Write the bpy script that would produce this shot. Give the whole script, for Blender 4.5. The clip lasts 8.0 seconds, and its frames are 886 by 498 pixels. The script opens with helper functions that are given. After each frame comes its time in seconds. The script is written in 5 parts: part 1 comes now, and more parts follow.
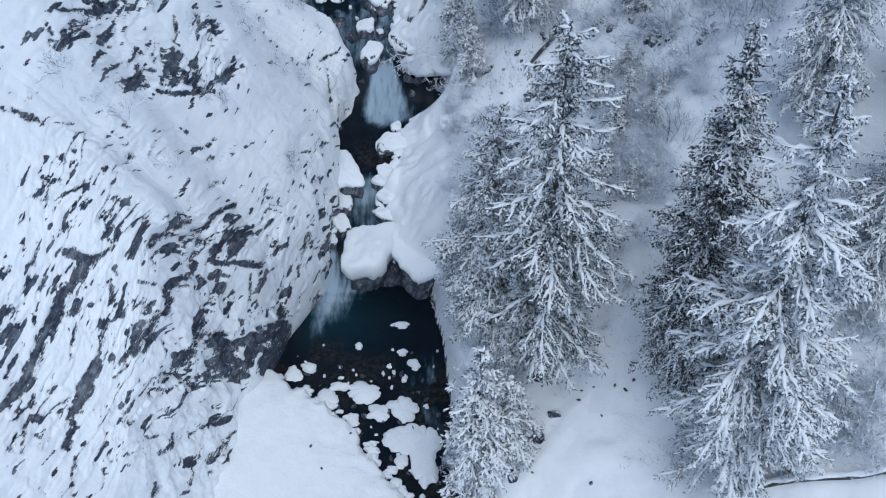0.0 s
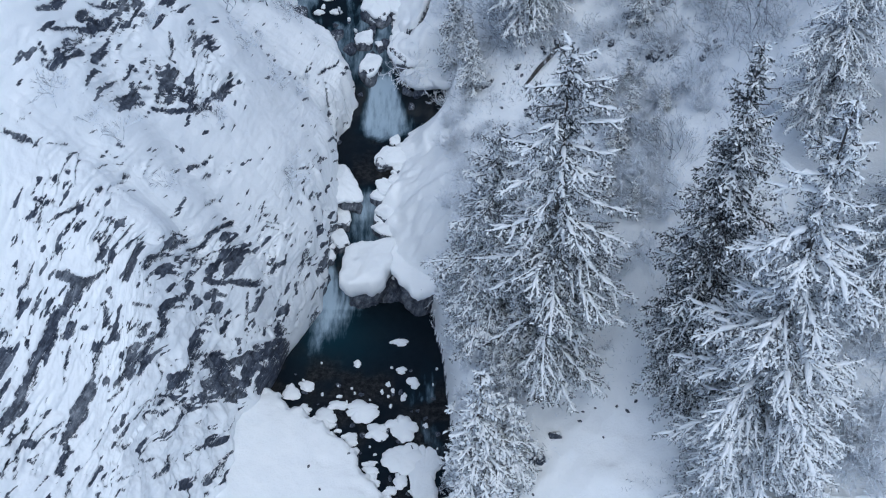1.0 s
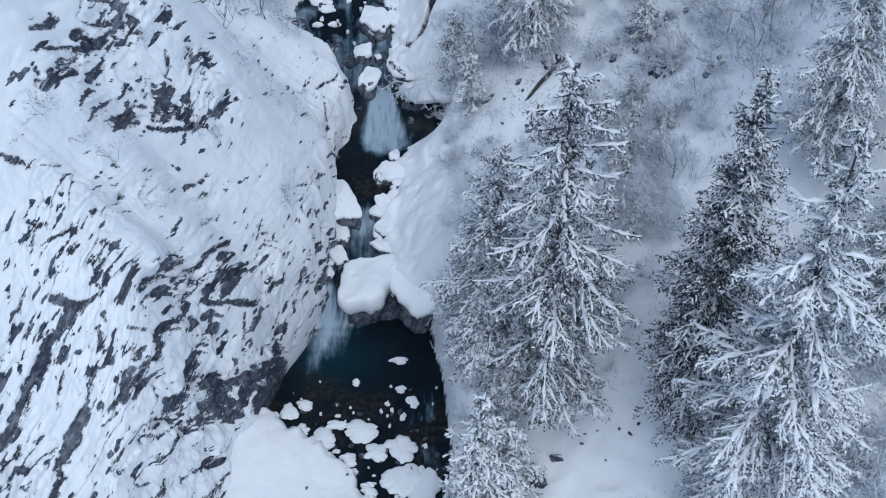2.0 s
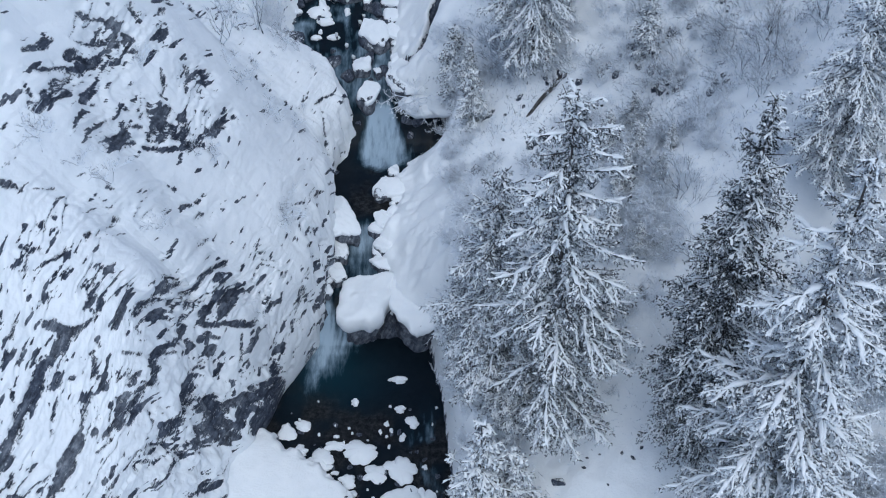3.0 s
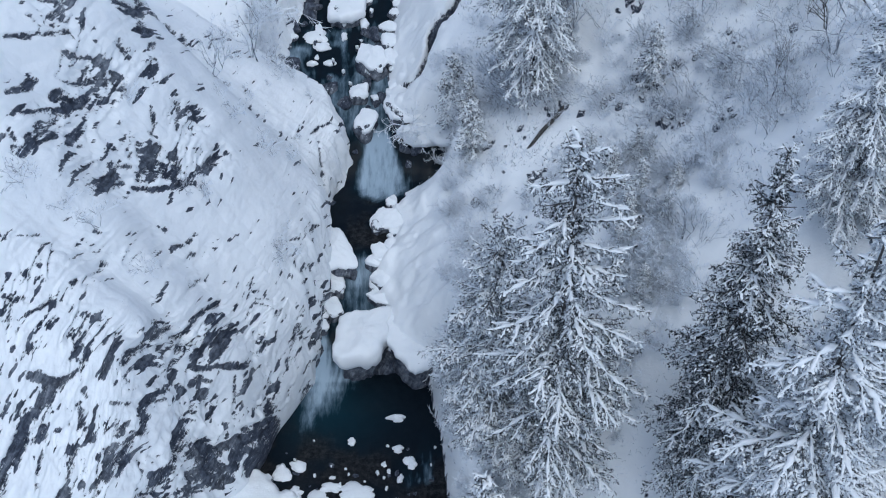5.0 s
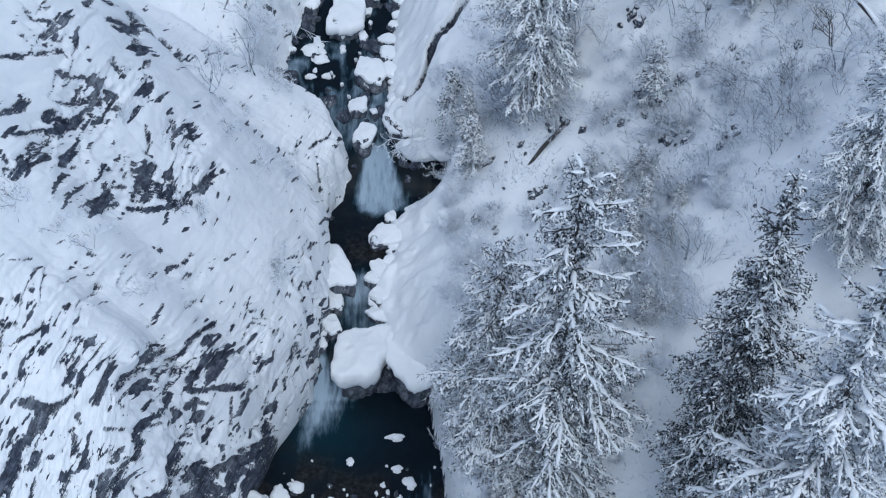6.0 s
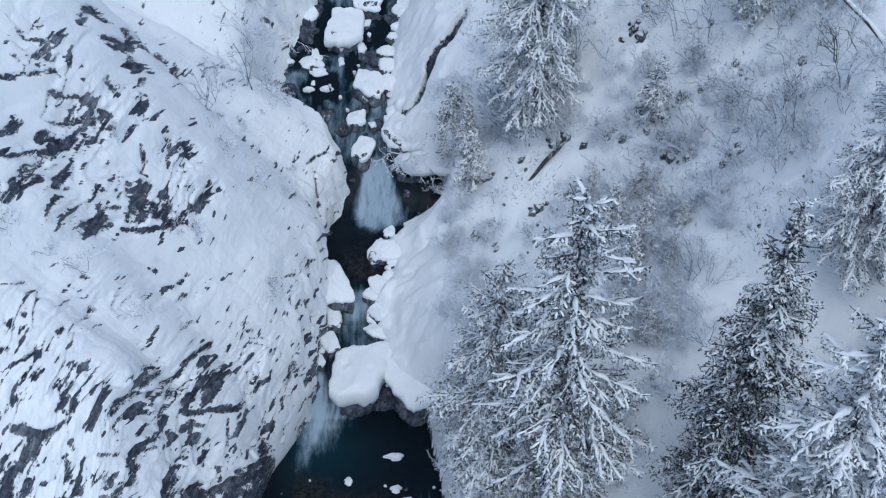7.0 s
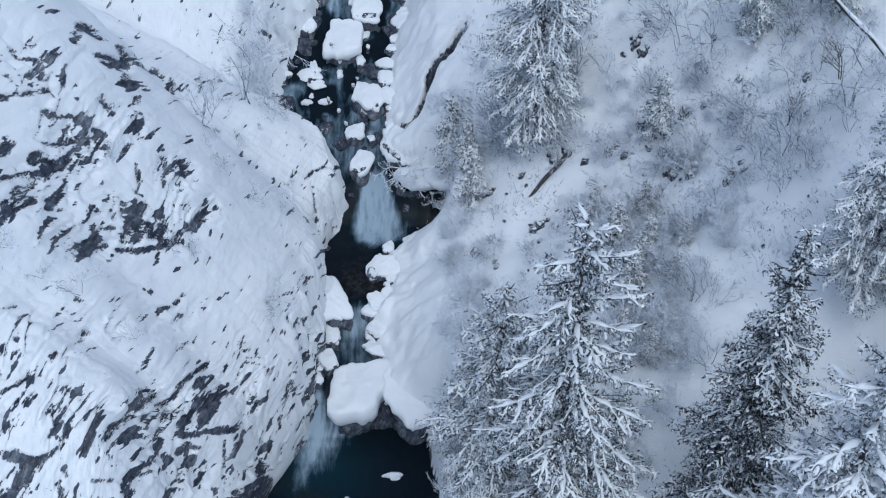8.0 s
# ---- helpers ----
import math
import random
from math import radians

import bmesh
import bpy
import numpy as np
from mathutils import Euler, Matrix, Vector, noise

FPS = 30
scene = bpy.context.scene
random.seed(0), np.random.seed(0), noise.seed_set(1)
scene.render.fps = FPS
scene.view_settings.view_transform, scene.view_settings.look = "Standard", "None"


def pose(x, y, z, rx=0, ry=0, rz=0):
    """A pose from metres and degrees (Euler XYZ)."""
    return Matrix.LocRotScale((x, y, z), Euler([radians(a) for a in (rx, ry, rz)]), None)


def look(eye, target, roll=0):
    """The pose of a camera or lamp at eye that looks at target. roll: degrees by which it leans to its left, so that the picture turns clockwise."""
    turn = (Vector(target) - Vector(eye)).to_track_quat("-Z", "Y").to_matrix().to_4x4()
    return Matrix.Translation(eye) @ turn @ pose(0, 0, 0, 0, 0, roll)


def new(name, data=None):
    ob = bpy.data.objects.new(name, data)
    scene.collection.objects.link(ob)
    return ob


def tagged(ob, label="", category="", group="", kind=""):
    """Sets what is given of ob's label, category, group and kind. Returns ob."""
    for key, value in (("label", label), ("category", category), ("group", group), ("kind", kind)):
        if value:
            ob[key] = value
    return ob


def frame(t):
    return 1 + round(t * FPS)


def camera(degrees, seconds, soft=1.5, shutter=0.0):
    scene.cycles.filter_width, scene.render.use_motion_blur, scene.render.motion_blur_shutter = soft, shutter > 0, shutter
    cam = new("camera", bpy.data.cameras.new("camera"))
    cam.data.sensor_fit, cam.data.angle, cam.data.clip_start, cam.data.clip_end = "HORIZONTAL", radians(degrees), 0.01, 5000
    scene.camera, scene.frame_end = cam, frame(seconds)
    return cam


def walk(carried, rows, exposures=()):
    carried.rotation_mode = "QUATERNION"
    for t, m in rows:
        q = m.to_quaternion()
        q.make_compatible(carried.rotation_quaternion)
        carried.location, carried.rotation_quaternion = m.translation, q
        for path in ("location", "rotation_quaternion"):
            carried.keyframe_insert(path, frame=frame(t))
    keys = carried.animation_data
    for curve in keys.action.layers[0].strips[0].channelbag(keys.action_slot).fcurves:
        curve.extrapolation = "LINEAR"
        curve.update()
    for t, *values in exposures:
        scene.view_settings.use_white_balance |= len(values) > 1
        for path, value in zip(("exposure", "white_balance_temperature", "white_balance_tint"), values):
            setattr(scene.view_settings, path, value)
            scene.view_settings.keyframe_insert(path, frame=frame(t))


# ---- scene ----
cam = camera(38.0, 8.0, soft=1.1)
EYE, TILT, TURN = 71.73, -48.8, 0.0143
# seconds, metres to the right, up along the picture, ahead along the lens
PATH = [
    (0.0, 0.1407, 0.0741, 0.0000),
    (0.5, 0.1530, 0.6243, 0.5100),
    (1.0, 0.1518, 1.2060, 1.0396),
    (1.5, 0.1506, 1.7746, 1.5761),
    (3.0, 0.1214, 3.5732, 3.2511),
    (3.5, 0.1274, 4.1478, 3.7937),
    (4.0, 0.1467, 4.7356, 4.3400),
    (4.5, 0.1549, 5.3007, 4.8700),
    (6.0, 0.1586, 6.9863, 6.4600),
    (6.5, 0.1645, 7.5315, 6.9668),
    (7.0, 0.1772, 8.0717, 7.4600),
    (7.5, 0.1850, 8.6013, 7.9400),
    (8.0, 0.1876, 9.1320, 8.4281),
]
walk(cam, [(t, pose(0, 0, EYE, 90 + TILT) @ pose(r, u, -a, 0.0065 * t, -TURN * t, 0)) for t, r, u, a in PATH],
     exposures=[(0.0, -0.31, 5580, 3), (8.0, -0.29, 5580, 3)])


# ---- overcast winter daylight ----
world = bpy.data.worlds.new("overcast_sky")
scene.world = world
world.use_nodes = True
wn = world.node_tree.nodes
sky = wn.new("ShaderNodeTexSky")
sky.sky_type = "NISHITA"
sky.sun_disc = False
sky.sun_elevation, sky.sun_rotation = radians(64), radians(158)
sky.air_density, sky.dust_density, sky.ozone_density = 1.0, 3.0, 2.0
wn["Background"].inputs[1].default_value = 0.13
world.node_tree.links.new(sky.outputs[0], wn["Background"].inputs[0])
sun_data = bpy.data.lights.new("sun", "SUN")
sun_data.energy, sun_data.angle, sun_data.color = 1.2, radians(55), (1.0, 0.955, 0.89)
sun = new("sun", sun_data)
sun.matrix_world = look((16, -40, 90), (0, 0, 0))


# ---- materials ----
def material(name, build):
    m = bpy.data.materials.new(name)
    m.use_nodes = True
    t = m.node_tree
    b = t.nodes["Principled BSDF"]
    build(t, b)
    return m


def node(t, kind, **values):
    n = t.nodes.new("ShaderNode" + kind)
    for key, value in values.items():
        n.inputs[key.replace("_", " ")].default_value = value
    return n


def noise_tex(t, scale, detail=4.0, rough=0.55, stretch=None, turn=None):
    c = t.nodes.new("ShaderNodeTexCoord")
    n = node(t, "TexNoise", Scale=scale, Detail=detail, Roughness=rough)
    if stretch:
        mp = t.nodes.new("ShaderNodeMapping")
        mp.inputs["Scale"].default_value = stretch
        if turn:
            mp.inputs["Rotation"].default_value = turn
        t.links.new(c.outputs["Object"], mp.inputs[0])
        t.links.new(mp.outputs[0], n.inputs["Vector"])
    else:
        t.links.new(c.outputs["Object"], n.inputs["Vector"])
    return n.outputs["Fac"]


def math_node(t, op, a, b=None, clamp=False):
    n = t.nodes.new("ShaderNodeMath")
    n.operation, n.use_clamp = op, clamp
    for i, v in enumerate((a, b)):
        if v is None:
            continue
        if isinstance(v, (int, float)):
            n.inputs[i].default_value = v
        else:
            t.links.new(v, n.inputs[i])
    return n.outputs[0]


def ramp(t, fac, stops):
    r = t.nodes.new("ShaderNodeValToRGB")
    els = r.color_ramp.elements
    while len(els) < len(stops):
        els.new(0.5)
    for e, (p, c) in zip(els, stops):
        e.position, e.color = p, (*c, 1)
    t.links.new(fac, r.inputs[0])
    return r.outputs[0]


def mix_colour(t, fac, a, b):
    n = t.nodes.new("ShaderNodeMix")
    n.data_type = "RGBA"
    for i, v in ((0, fac), (6, a), (7, b)):
        if isinstance(v, (int, float)):
            n.inputs[i].default_value = v
        elif isinstance(v, tuple):
            n.inputs[i].default_value = (*v, 1)
        else:
            t.links.new(v, n.inputs[i])
    return n.outputs[2]


def bump(t, b, height, strength, distance):
    n = node(t, "Bump", Strength=strength, Distance=distance)
    t.links.new(height, n.inputs["Height"])
    t.links.new(n.outputs[0], b.inputs["Normal"])


def up_part(t):
    g = t.nodes.new("ShaderNodeNewGeometry")
    s = t.nodes.new("ShaderNodeSeparateXYZ")
    t.links.new(g.outputs["Normal"], s.inputs[0])
    return s.outputs[2]


def attribute(t, name):
    n = t.nodes.new("ShaderNodeAttribute")
    n.attribute_name = name
    return n.outputs["Fac"]


SNOW = [(0.25, (0.83, 0.86, 0.895)), (0.75, (0.90, 0.92, 0.945))]


def snow_look(t, b):
    t.links.new(ramp(t, noise_tex(t, 0.8), SNOW), b.inputs["Base Color"])
    b.inputs["Roughness"].default_value = 0.75
    b.inputs["Specular IOR Level"].default_value = 0.2
    bump(t, b, math_node(t, "ADD", noise_tex(t, 2.0), math_node(t, "MULTIPLY", noise_tex(t, 14.0), 0.3)), 0.5, 0.12)


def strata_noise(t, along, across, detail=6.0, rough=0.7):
    """Noise drawn out along the dip of the strata, and even more along the camera's view axis."""
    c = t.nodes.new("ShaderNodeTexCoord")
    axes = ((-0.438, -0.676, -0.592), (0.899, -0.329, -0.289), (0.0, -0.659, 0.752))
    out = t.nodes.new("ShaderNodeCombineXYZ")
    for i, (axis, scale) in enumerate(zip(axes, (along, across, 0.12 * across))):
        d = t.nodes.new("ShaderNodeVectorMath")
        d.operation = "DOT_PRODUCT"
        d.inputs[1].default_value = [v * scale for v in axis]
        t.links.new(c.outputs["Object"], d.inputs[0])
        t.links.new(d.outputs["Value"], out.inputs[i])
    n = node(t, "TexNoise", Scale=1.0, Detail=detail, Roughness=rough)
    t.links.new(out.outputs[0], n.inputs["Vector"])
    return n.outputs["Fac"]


def rock_colour(t):
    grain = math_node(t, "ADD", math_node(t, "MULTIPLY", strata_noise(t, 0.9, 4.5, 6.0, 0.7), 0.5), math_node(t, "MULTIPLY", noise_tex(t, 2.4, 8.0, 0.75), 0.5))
    broad = noise_tex(t, 0.30, 3.0)
    dark = ramp(t, grain, [(0.38, (0.014, 0.017, 0.026)), (0.50, (0.055, 0.066, 0.095)), (0.62, (0.16, 0.180, 0.222))])
    pale = ramp(t, grain, [(0.38, (0.030, 0.033, 0.043)), (0.50, (0.128, 0.142, 0.170)), (0.62, (0.315, 0.335, 0.37))])
    return mix_colour(t, math_node(t, "MULTIPLY", math_node(t, "SUBTRACT", broad, 0.42, True), 4.0, True), dark, pale)


def snowy_rock(keep, along=1.15, across=6.2):
    """Rock that keeps snow wherever its face is not too steep; the attribute bare takes it off further spots."""
    def build(t, b):
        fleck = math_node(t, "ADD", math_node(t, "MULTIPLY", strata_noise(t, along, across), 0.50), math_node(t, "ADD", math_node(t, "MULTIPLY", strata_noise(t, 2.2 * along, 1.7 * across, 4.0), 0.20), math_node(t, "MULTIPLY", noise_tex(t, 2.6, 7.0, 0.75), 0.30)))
        level = math_node(t, "ADD", math_node(t, "MULTIPLY", up_part(t), 0.6), math_node(t, "MULTIPLY", math_node(t, "SUBTRACT", fleck, 0.5), 4.0))
        level = math_node(t, "ADD", math_node(t, "SUBTRACT", level, attribute(t, "bare")), keep)
        n = node(t, "MapRange")
        n.inputs[1].default_value, n.inputs[2].default_value = -0.03, 0.10
        t.links.new(level, n.inputs[0])
        snow = ramp(t, noise_tex(t, 0.8), SNOW)
        t.links.new(mix_colour(t, n.outputs[0], rock_colour(t), snow), b.inputs["Base Color"])
        b.inputs["Roughness"].default_value = 0.8
        b.inputs["Specular IOR Level"].default_value = 0.2
        grain = math_node(t, "ADD", noise_tex(t, 1.6, 6.0), math_node(t, "MULTIPLY", noise_tex(t, 9.0, 4.0), 0.35))
        bump(t, b, math_node(t, "ADD", math_node(t, "MULTIPLY", grain, 0.7), math_node(t, "MULTIPLY", n.outputs[0], 1.0)), 0.7, 0.16)
    return build


def cliff_look(t, b):
    """Grey layered rock where the attribute bare is past a half, snow elsewhere, with a frayed edge between them."""
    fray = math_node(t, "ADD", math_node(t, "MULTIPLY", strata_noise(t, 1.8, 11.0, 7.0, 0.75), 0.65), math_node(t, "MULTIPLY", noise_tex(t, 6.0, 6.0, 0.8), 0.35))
    level = math_node(t, "ADD", attribute(t, "bare"), math_node(t, "MULTIPLY", math_node(t, "SUBTRACT", fray, 0.5), math_node(t, "ADD", math_node(t, "MULTIPLY", attribute(t, "bare"), 3.0), 0.9)))
    n = node(t, "MapRange")
    n.inputs[1].default_value, n.inputs[2].default_value = 0.56, 0.46
    t.links.new(level, n.inputs[0])
    snow = ramp(t, noise_tex(t, 0.8), SNOW)
    t.links.new(mix_colour(t, n.outputs[0], rock_colour(t), snow), b.inputs["Base Color"])
    b.inputs["Roughness"].default_value = 0.8
    b.inputs["Specular IOR Level"].default_value = 0.2
    grain = math_node(t, "ADD", noise_tex(t, 1.6, 6.0), math_node(t, "MULTIPLY", noise_tex(t, 9.0, 4.0), 0.35))
    bump(t, b, math_node(t, "ADD", math_node(t, "MULTIPLY", grain, 0.6), math_node(t, "MULTIPLY", n.outputs[0], 0.9)), 0.7, 0.14)


snow_mat = material("snow", snow_look)
cliff_mat = material("snowy_cliff_rock", cliff_look)
slope_mat = material("snowy_slope", snowy_rock(0.42, 1.6, 2.4))
boulder_mat = material("snow_capped_boulder", snowy_rock(0.22, 2.0, 3.0))


def bark_look(t, b):
    g = noise_tex(t, 6.0, 6.0, 0.65, (1, 1, 0.25))
    t.links.new(ramp(t, g, [(0.3, (0.023, 0.022, 0.023)), (0.7, (0.088, 0.083, 0.084))]), b.inputs["Base Color"])
    b.inputs["Roughness"].default_value = 0.9
    bump(t, b, g, 0.7, 0.03)


# the frost's blue tint carries the bluish shade of the right-hand slope
def frosted(dark, pale, low, high, frost=(0.76, 0.81, 0.88)):
    """Needles or twigs, rimed on their upper sides and in patches."""
    def build(t, b):
        rime = math_node(t, "ADD", math_node(t, "ABSOLUTE", up_part(t)), math_node(t, "MULTIPLY", math_node(t, "SUBTRACT", noise_tex(t, 1.9, 5.0, 0.7), 0.5), 2.0))
        n = node(t, "MapRange")
        n.inputs[1].default_value, n.inputs[2].default_value = low, high
        t.links.new(rime, n.inputs[0])
        green = ramp(t, noise_tex(t, 5.0, 3.0), [(0.3, dark), (0.7, pale)])
        t.links.new(mix_colour(t, n.outputs[0], green, frost), b.inputs["Base Color"])
        b.inputs["Roughness"].default_value = 0.8
        b.inputs["Specular IOR Level"].default_value = 0.15
    return build


bark_mat = material("bark", bark_look)
needle_mat = material("frosted_needles", frosted((0.013, 0.018, 0.023), (0.048, 0.057, 0.066), 0.28, 1.10))
dark_needle_mat = material("lightly_frosted_needles", frosted((0.011, 0.016, 0.020), (0.042, 0.050, 0.056), 0.42, 1.20))
pale_needle_mat = material("heavily_frosted_needles", frosted((0.028, 0.035, 0.045), (0.095, 0.107, 0.125), 0.14, 0.95))
rime_mat = material("rime_coated_twigs", frosted((0.16, 0.166, 0.18), (0.36, 0.37, 0.39), -0.45, 0.22, (0.81, 0.85, 0.91)))
twig_mat = material("frosted_twigs", frosted((0.040, 0.047, 0.068), (0.15, 0.165, 0.205), -0.08, 0.46))


def water_look(t, b):
    foam = math_node(t, "MULTIPLY", attribute(t, "foam"), 1.0)
    streak = noise_tex(t, 2.0, 6.0, 0.65, (1.3, 0.30, 0.4))
    amount = math_node(t, "SUBTRACT", math_node(t, "ADD", foam, math_node(t, "MULTIPLY", math_node(t, "SUBTRACT", streak, 0.5), 1.1)), 0.26, True)
    deep = mix_colour(t, attribute(t, "teal"), mix_colour(t, noise_tex(t, 1.6, 8.0, 0.75), (0.0025, 0.005, 0.009), (0.013, 0.019, 0.027)), (0.007, 0.031, 0.046))
    bed = ramp(t, noise_tex(t, 2.6, 8.0, 0.8), [(0.40, (0.006, 0.007, 0.009)), (0.52, (0.024, 0.0245, 0.026)), (0.68, (0.060, 0.060, 0.062))])
    deep = mix_colour(t, attribute(t, "shallow"), deep, bed)
    white = mix_colour(t, math_node(t, "MULTIPLY", amount, 1.3, True), (0.05, 0.10, 0.145), (0.35, 0.44, 0.53))
    t.links.new(mix_colour(t, math_node(t, "MULTIPLY", amount, 1.6, True), deep, white), b.inputs["Base Color"])
    t.links.new(math_node(t, "ADD", math_node(t, "MULTIPLY", amount, 0.5), 0.12, True), b.inputs["Roughness"])
    b.inputs["IOR"].default_value = 1.33
    b.inputs["Specular IOR Level"].default_value = 0.14
    bump(t, b, noise_tex(t, 2.2, 4.0, 0.6), 0.35, 0.06)


water_mat = material("cold_stream_water", water_look)


# ---- building helpers ----
def mesh_of(name, verts, faces, mat, smooth=True):
    me = bpy.data.meshes.new(name)
    verts, faces = np.asarray(verts, float), np.asarray(faces, int)
    me.vertices.add(len(verts))
    me.vertices.foreach_set("co", verts.ravel())
    n, k = faces.shape
    me.loops.add(n * k)
    me.loops.foreach_set("vertex_index", faces.ravel())
    me.polygons.add(n)
    me.polygons.foreach_set("loop_start", np.arange(n) * k)
    me.polygons.foreach_set("loop_total", np.full(n, k))
    me.polygons.foreach_set("use_smooth", np.full(n, smooth))
    me.update(calc_edges=True)
    me.validate()
    me.materials.append(mat)
    return me


def grid_faces(rows, cols):
    i = (np.arange(rows - 1)[:, None] * cols + np.arange(cols - 1)[None, :]).ravel()
    return np.stack([i, i + 1, i + cols + 1, i + cols], 1)


def paint(me, name, values):
    a = me.attributes.new(name, "FLOAT", "POINT")
    a.data.foreach_set("value", np.asarray(values, float).ravel())


def part(name, me, parent, label=""):
    ob = new(name, me)
    ob.parent = parent
    return tagged(ob, label)


def thing(name, at, label, category, group="", kind="", turn=0.0, scale=1.0):
    ob = new(name)
    ob.empty_display_size = 0.3
    ob.matrix_basis = Matrix.LocRotScale(at, Euler((0, 0, turn)), (scale, scale, scale))
    return tagged(ob, label, category, group, kind)


class Soup:
    """Collects pieces of one mesh as quads (triangles repeat a corner)."""

    def __init__(self):
        self.v, self.f, self.n = [], [], 0

    def add(self, verts, faces):
        verts = np.asarray(verts, float).reshape(-1, 3)
        self.v.append(verts)
        self.f.append(np.asarray(faces, int) + self.n)
        self.n += len(verts)

    def mesh(self, name, mat, smooth=True):
        return mesh_of(name, np.concatenate(self.v), np.concatenate(self.f), mat, smooth)


def frame_of(d):
    d = d / (np.linalg.norm(d) + 1e-9)
    side = np.cross(d, (0, 0, 1.0))
    if np.linalg.norm(side) < 1e-3:
        side = np.array((1.0, 0, 0))
    side = side / np.linalg.norm(side)
    return d, side, np.cross(side, d)


def tube(soup, pts, radii, sides=4, squash=1.0, lift=0.0):
    """A tube of triangles round a course of points."""
    pts = np.asarray(pts, float)
    n = len(pts)
    ring = np.linspace(0, 2 * math.pi, sides, endpoint=False)
    verts = []
    for i in range(n):
        d, side, top = frame_of(pts[min(i + 1, n - 1)] - pts[max(i - 1, 0)])
        verts.append(pts[i] + top * lift * radii[i] + radii[i] * (np.cos(ring)[:, None] * side + squash * np.sin(ring)[:, None] * top))
    faces = []
    for i in range(n - 1):
        for k in range(sides):
            a, b = i * sides + k, i * sides + (k + 1) % sides
            c, d2 = a + sides, b + sides
            faces += [(a, b, d2), (a, d2, c)]
    soup.add(np.concatenate(verts), faces)


# ---- the lie of the land ----
def vnoise(x, y, z=0.0, seed=0):
    """Smooth lattice noise, 0 to 1, for arrays."""
    x, y, z = np.broadcast_arrays(np.asarray(x, float), np.asarray(y, float), np.asarray(z, float))
    i, j, k = np.floor(x).astype(np.int64), np.floor(y).astype(np.int64), np.floor(z).astype(np.int64)
    fx, fy, fz = x - i, y - j, z - k
    fx, fy, fz = fx * fx * (3 - 2 * fx), fy * fy * (3 - 2 * fy), fz * fz * (3 - 2 * fz)

    def corner(a, b, c):
        h = ((i + a) * 73856093) ^ ((j + b) * 19349663) ^ ((k + c) * 83492791) ^ (seed * 2654435761 + 12345)
        h = (h ^ (h >> 13)) * 1274126177
        h = (h ^ (h >> 16)) & 0xFFFFFF
        return h / 16777215.0

    low = (corner(0, 0, 0) * (1 - fx) + corner(1, 0, 0) * fx) * (1 - fy) + (corner(0, 1, 0) * (1 - fx) + corner(1, 1, 0) * fx) * fy
    high = (corner(0, 0, 1) * (1 - fx) + corner(1, 0, 1) * fx) * (1 - fy) + (corner(0, 1, 1) * (1 - fx) + corner(1, 1, 1) * fx) * fy
    return low * (1 - fz) + high * fz


def fbm(x, y, z=0.0, octaves=4, seed=0):
    total, size = 0.0, 0.5
    for o in range(octaves):
        total = total + size * vnoise(x * 2**o, y * 2**o, np.asarray(z) * 2**o, seed + o)
        size *= 0.5
    return total


def line(*pairs):
    """A smooth course through (y, value) stations."""
    ys, vs = np.array([p[0] for p in pairs], float), np.array([p[1] for p in pairs], float)

    def at(y):
        y = np.asarray(y, float)
        return 0.25 * np.interp(y - 0.7, ys, vs) + 0.5 * np.interp(y, ys, vs) + 0.25 * np.interp(y + 0.7, ys, vs)

    return at


def step(a, b, v):
    t = np.clip((np.asarray(v, float) - a) / (b - a), 0, 1)
    return t * t * (3 - 2 * t)


# water level, then the left cliff's foot, steep part and slope above, then the right bank
water_z = line((-40, -4), (30, -1.0), (46, -0.2), (48, 0), (58.6, 0), (60.8, 2.2), (64.5, 3.0), (66.3, 4.1), (73.3, 4.2), (76.3, 5.8), (79, 6.3), (86, 7.5), (92, 8.4), (110, 13), (160, 26))
left_x = line((-40, -30), (36, -14.8), (40, -14.2), (45.5, -13.4), (48.2, -13.3), (49.6, -12.9), (51, -12.1), (52.5, -11.4), (54.5, -10.9), (57, -9.5), (59, -8.4), (61.4, -8.1), (63, -7.7), (66, -7.6), (69.5, -8.2), (71, -8.3), (73, -6.8), (75, -6.3), (76.5, -6.6), (78.6, -7.7), (79.6, -8.4), (80.3, -9.4), (81.0, -11.0), (82.2, -11.9), (84.5, -11.6), (87.8, -10.8), (91.7, -9.4), (100, -9), (160, -10))
left_steep = line((36, 12), (40, 14), (45.5, 21), (48.5, 20), (51, 13), (55, 9), (60, 8.5), (66, 6), (70, 5), (75, 3.3), (78, 2.9), (79.3, 2.7), (80.4, 2.9), (81.2, 4.6), (83, 6.4), (85, 6.8), (90, 6.3), (160, 6))
left_width = line((36, 2.5), (45.5, 2.6), (49, 2.2), (52, 1.2), (60, 1.2), (77, 1.0), (79.6, 1.0), (81, 3.0), (83.5, 3.0), (85, 2.4), (90, 1.8), (160, 1.2))
left_rise = line((36, 1.3), (46, 1.15), (49, 1.9), (52, 2.55), (57, 2.4), (62, 2.25), (68, 1.65), (73, 1.05), (78, 0.62), (80, 0.62), (83, 0.78), (86, 0.9), (160, 0.9))
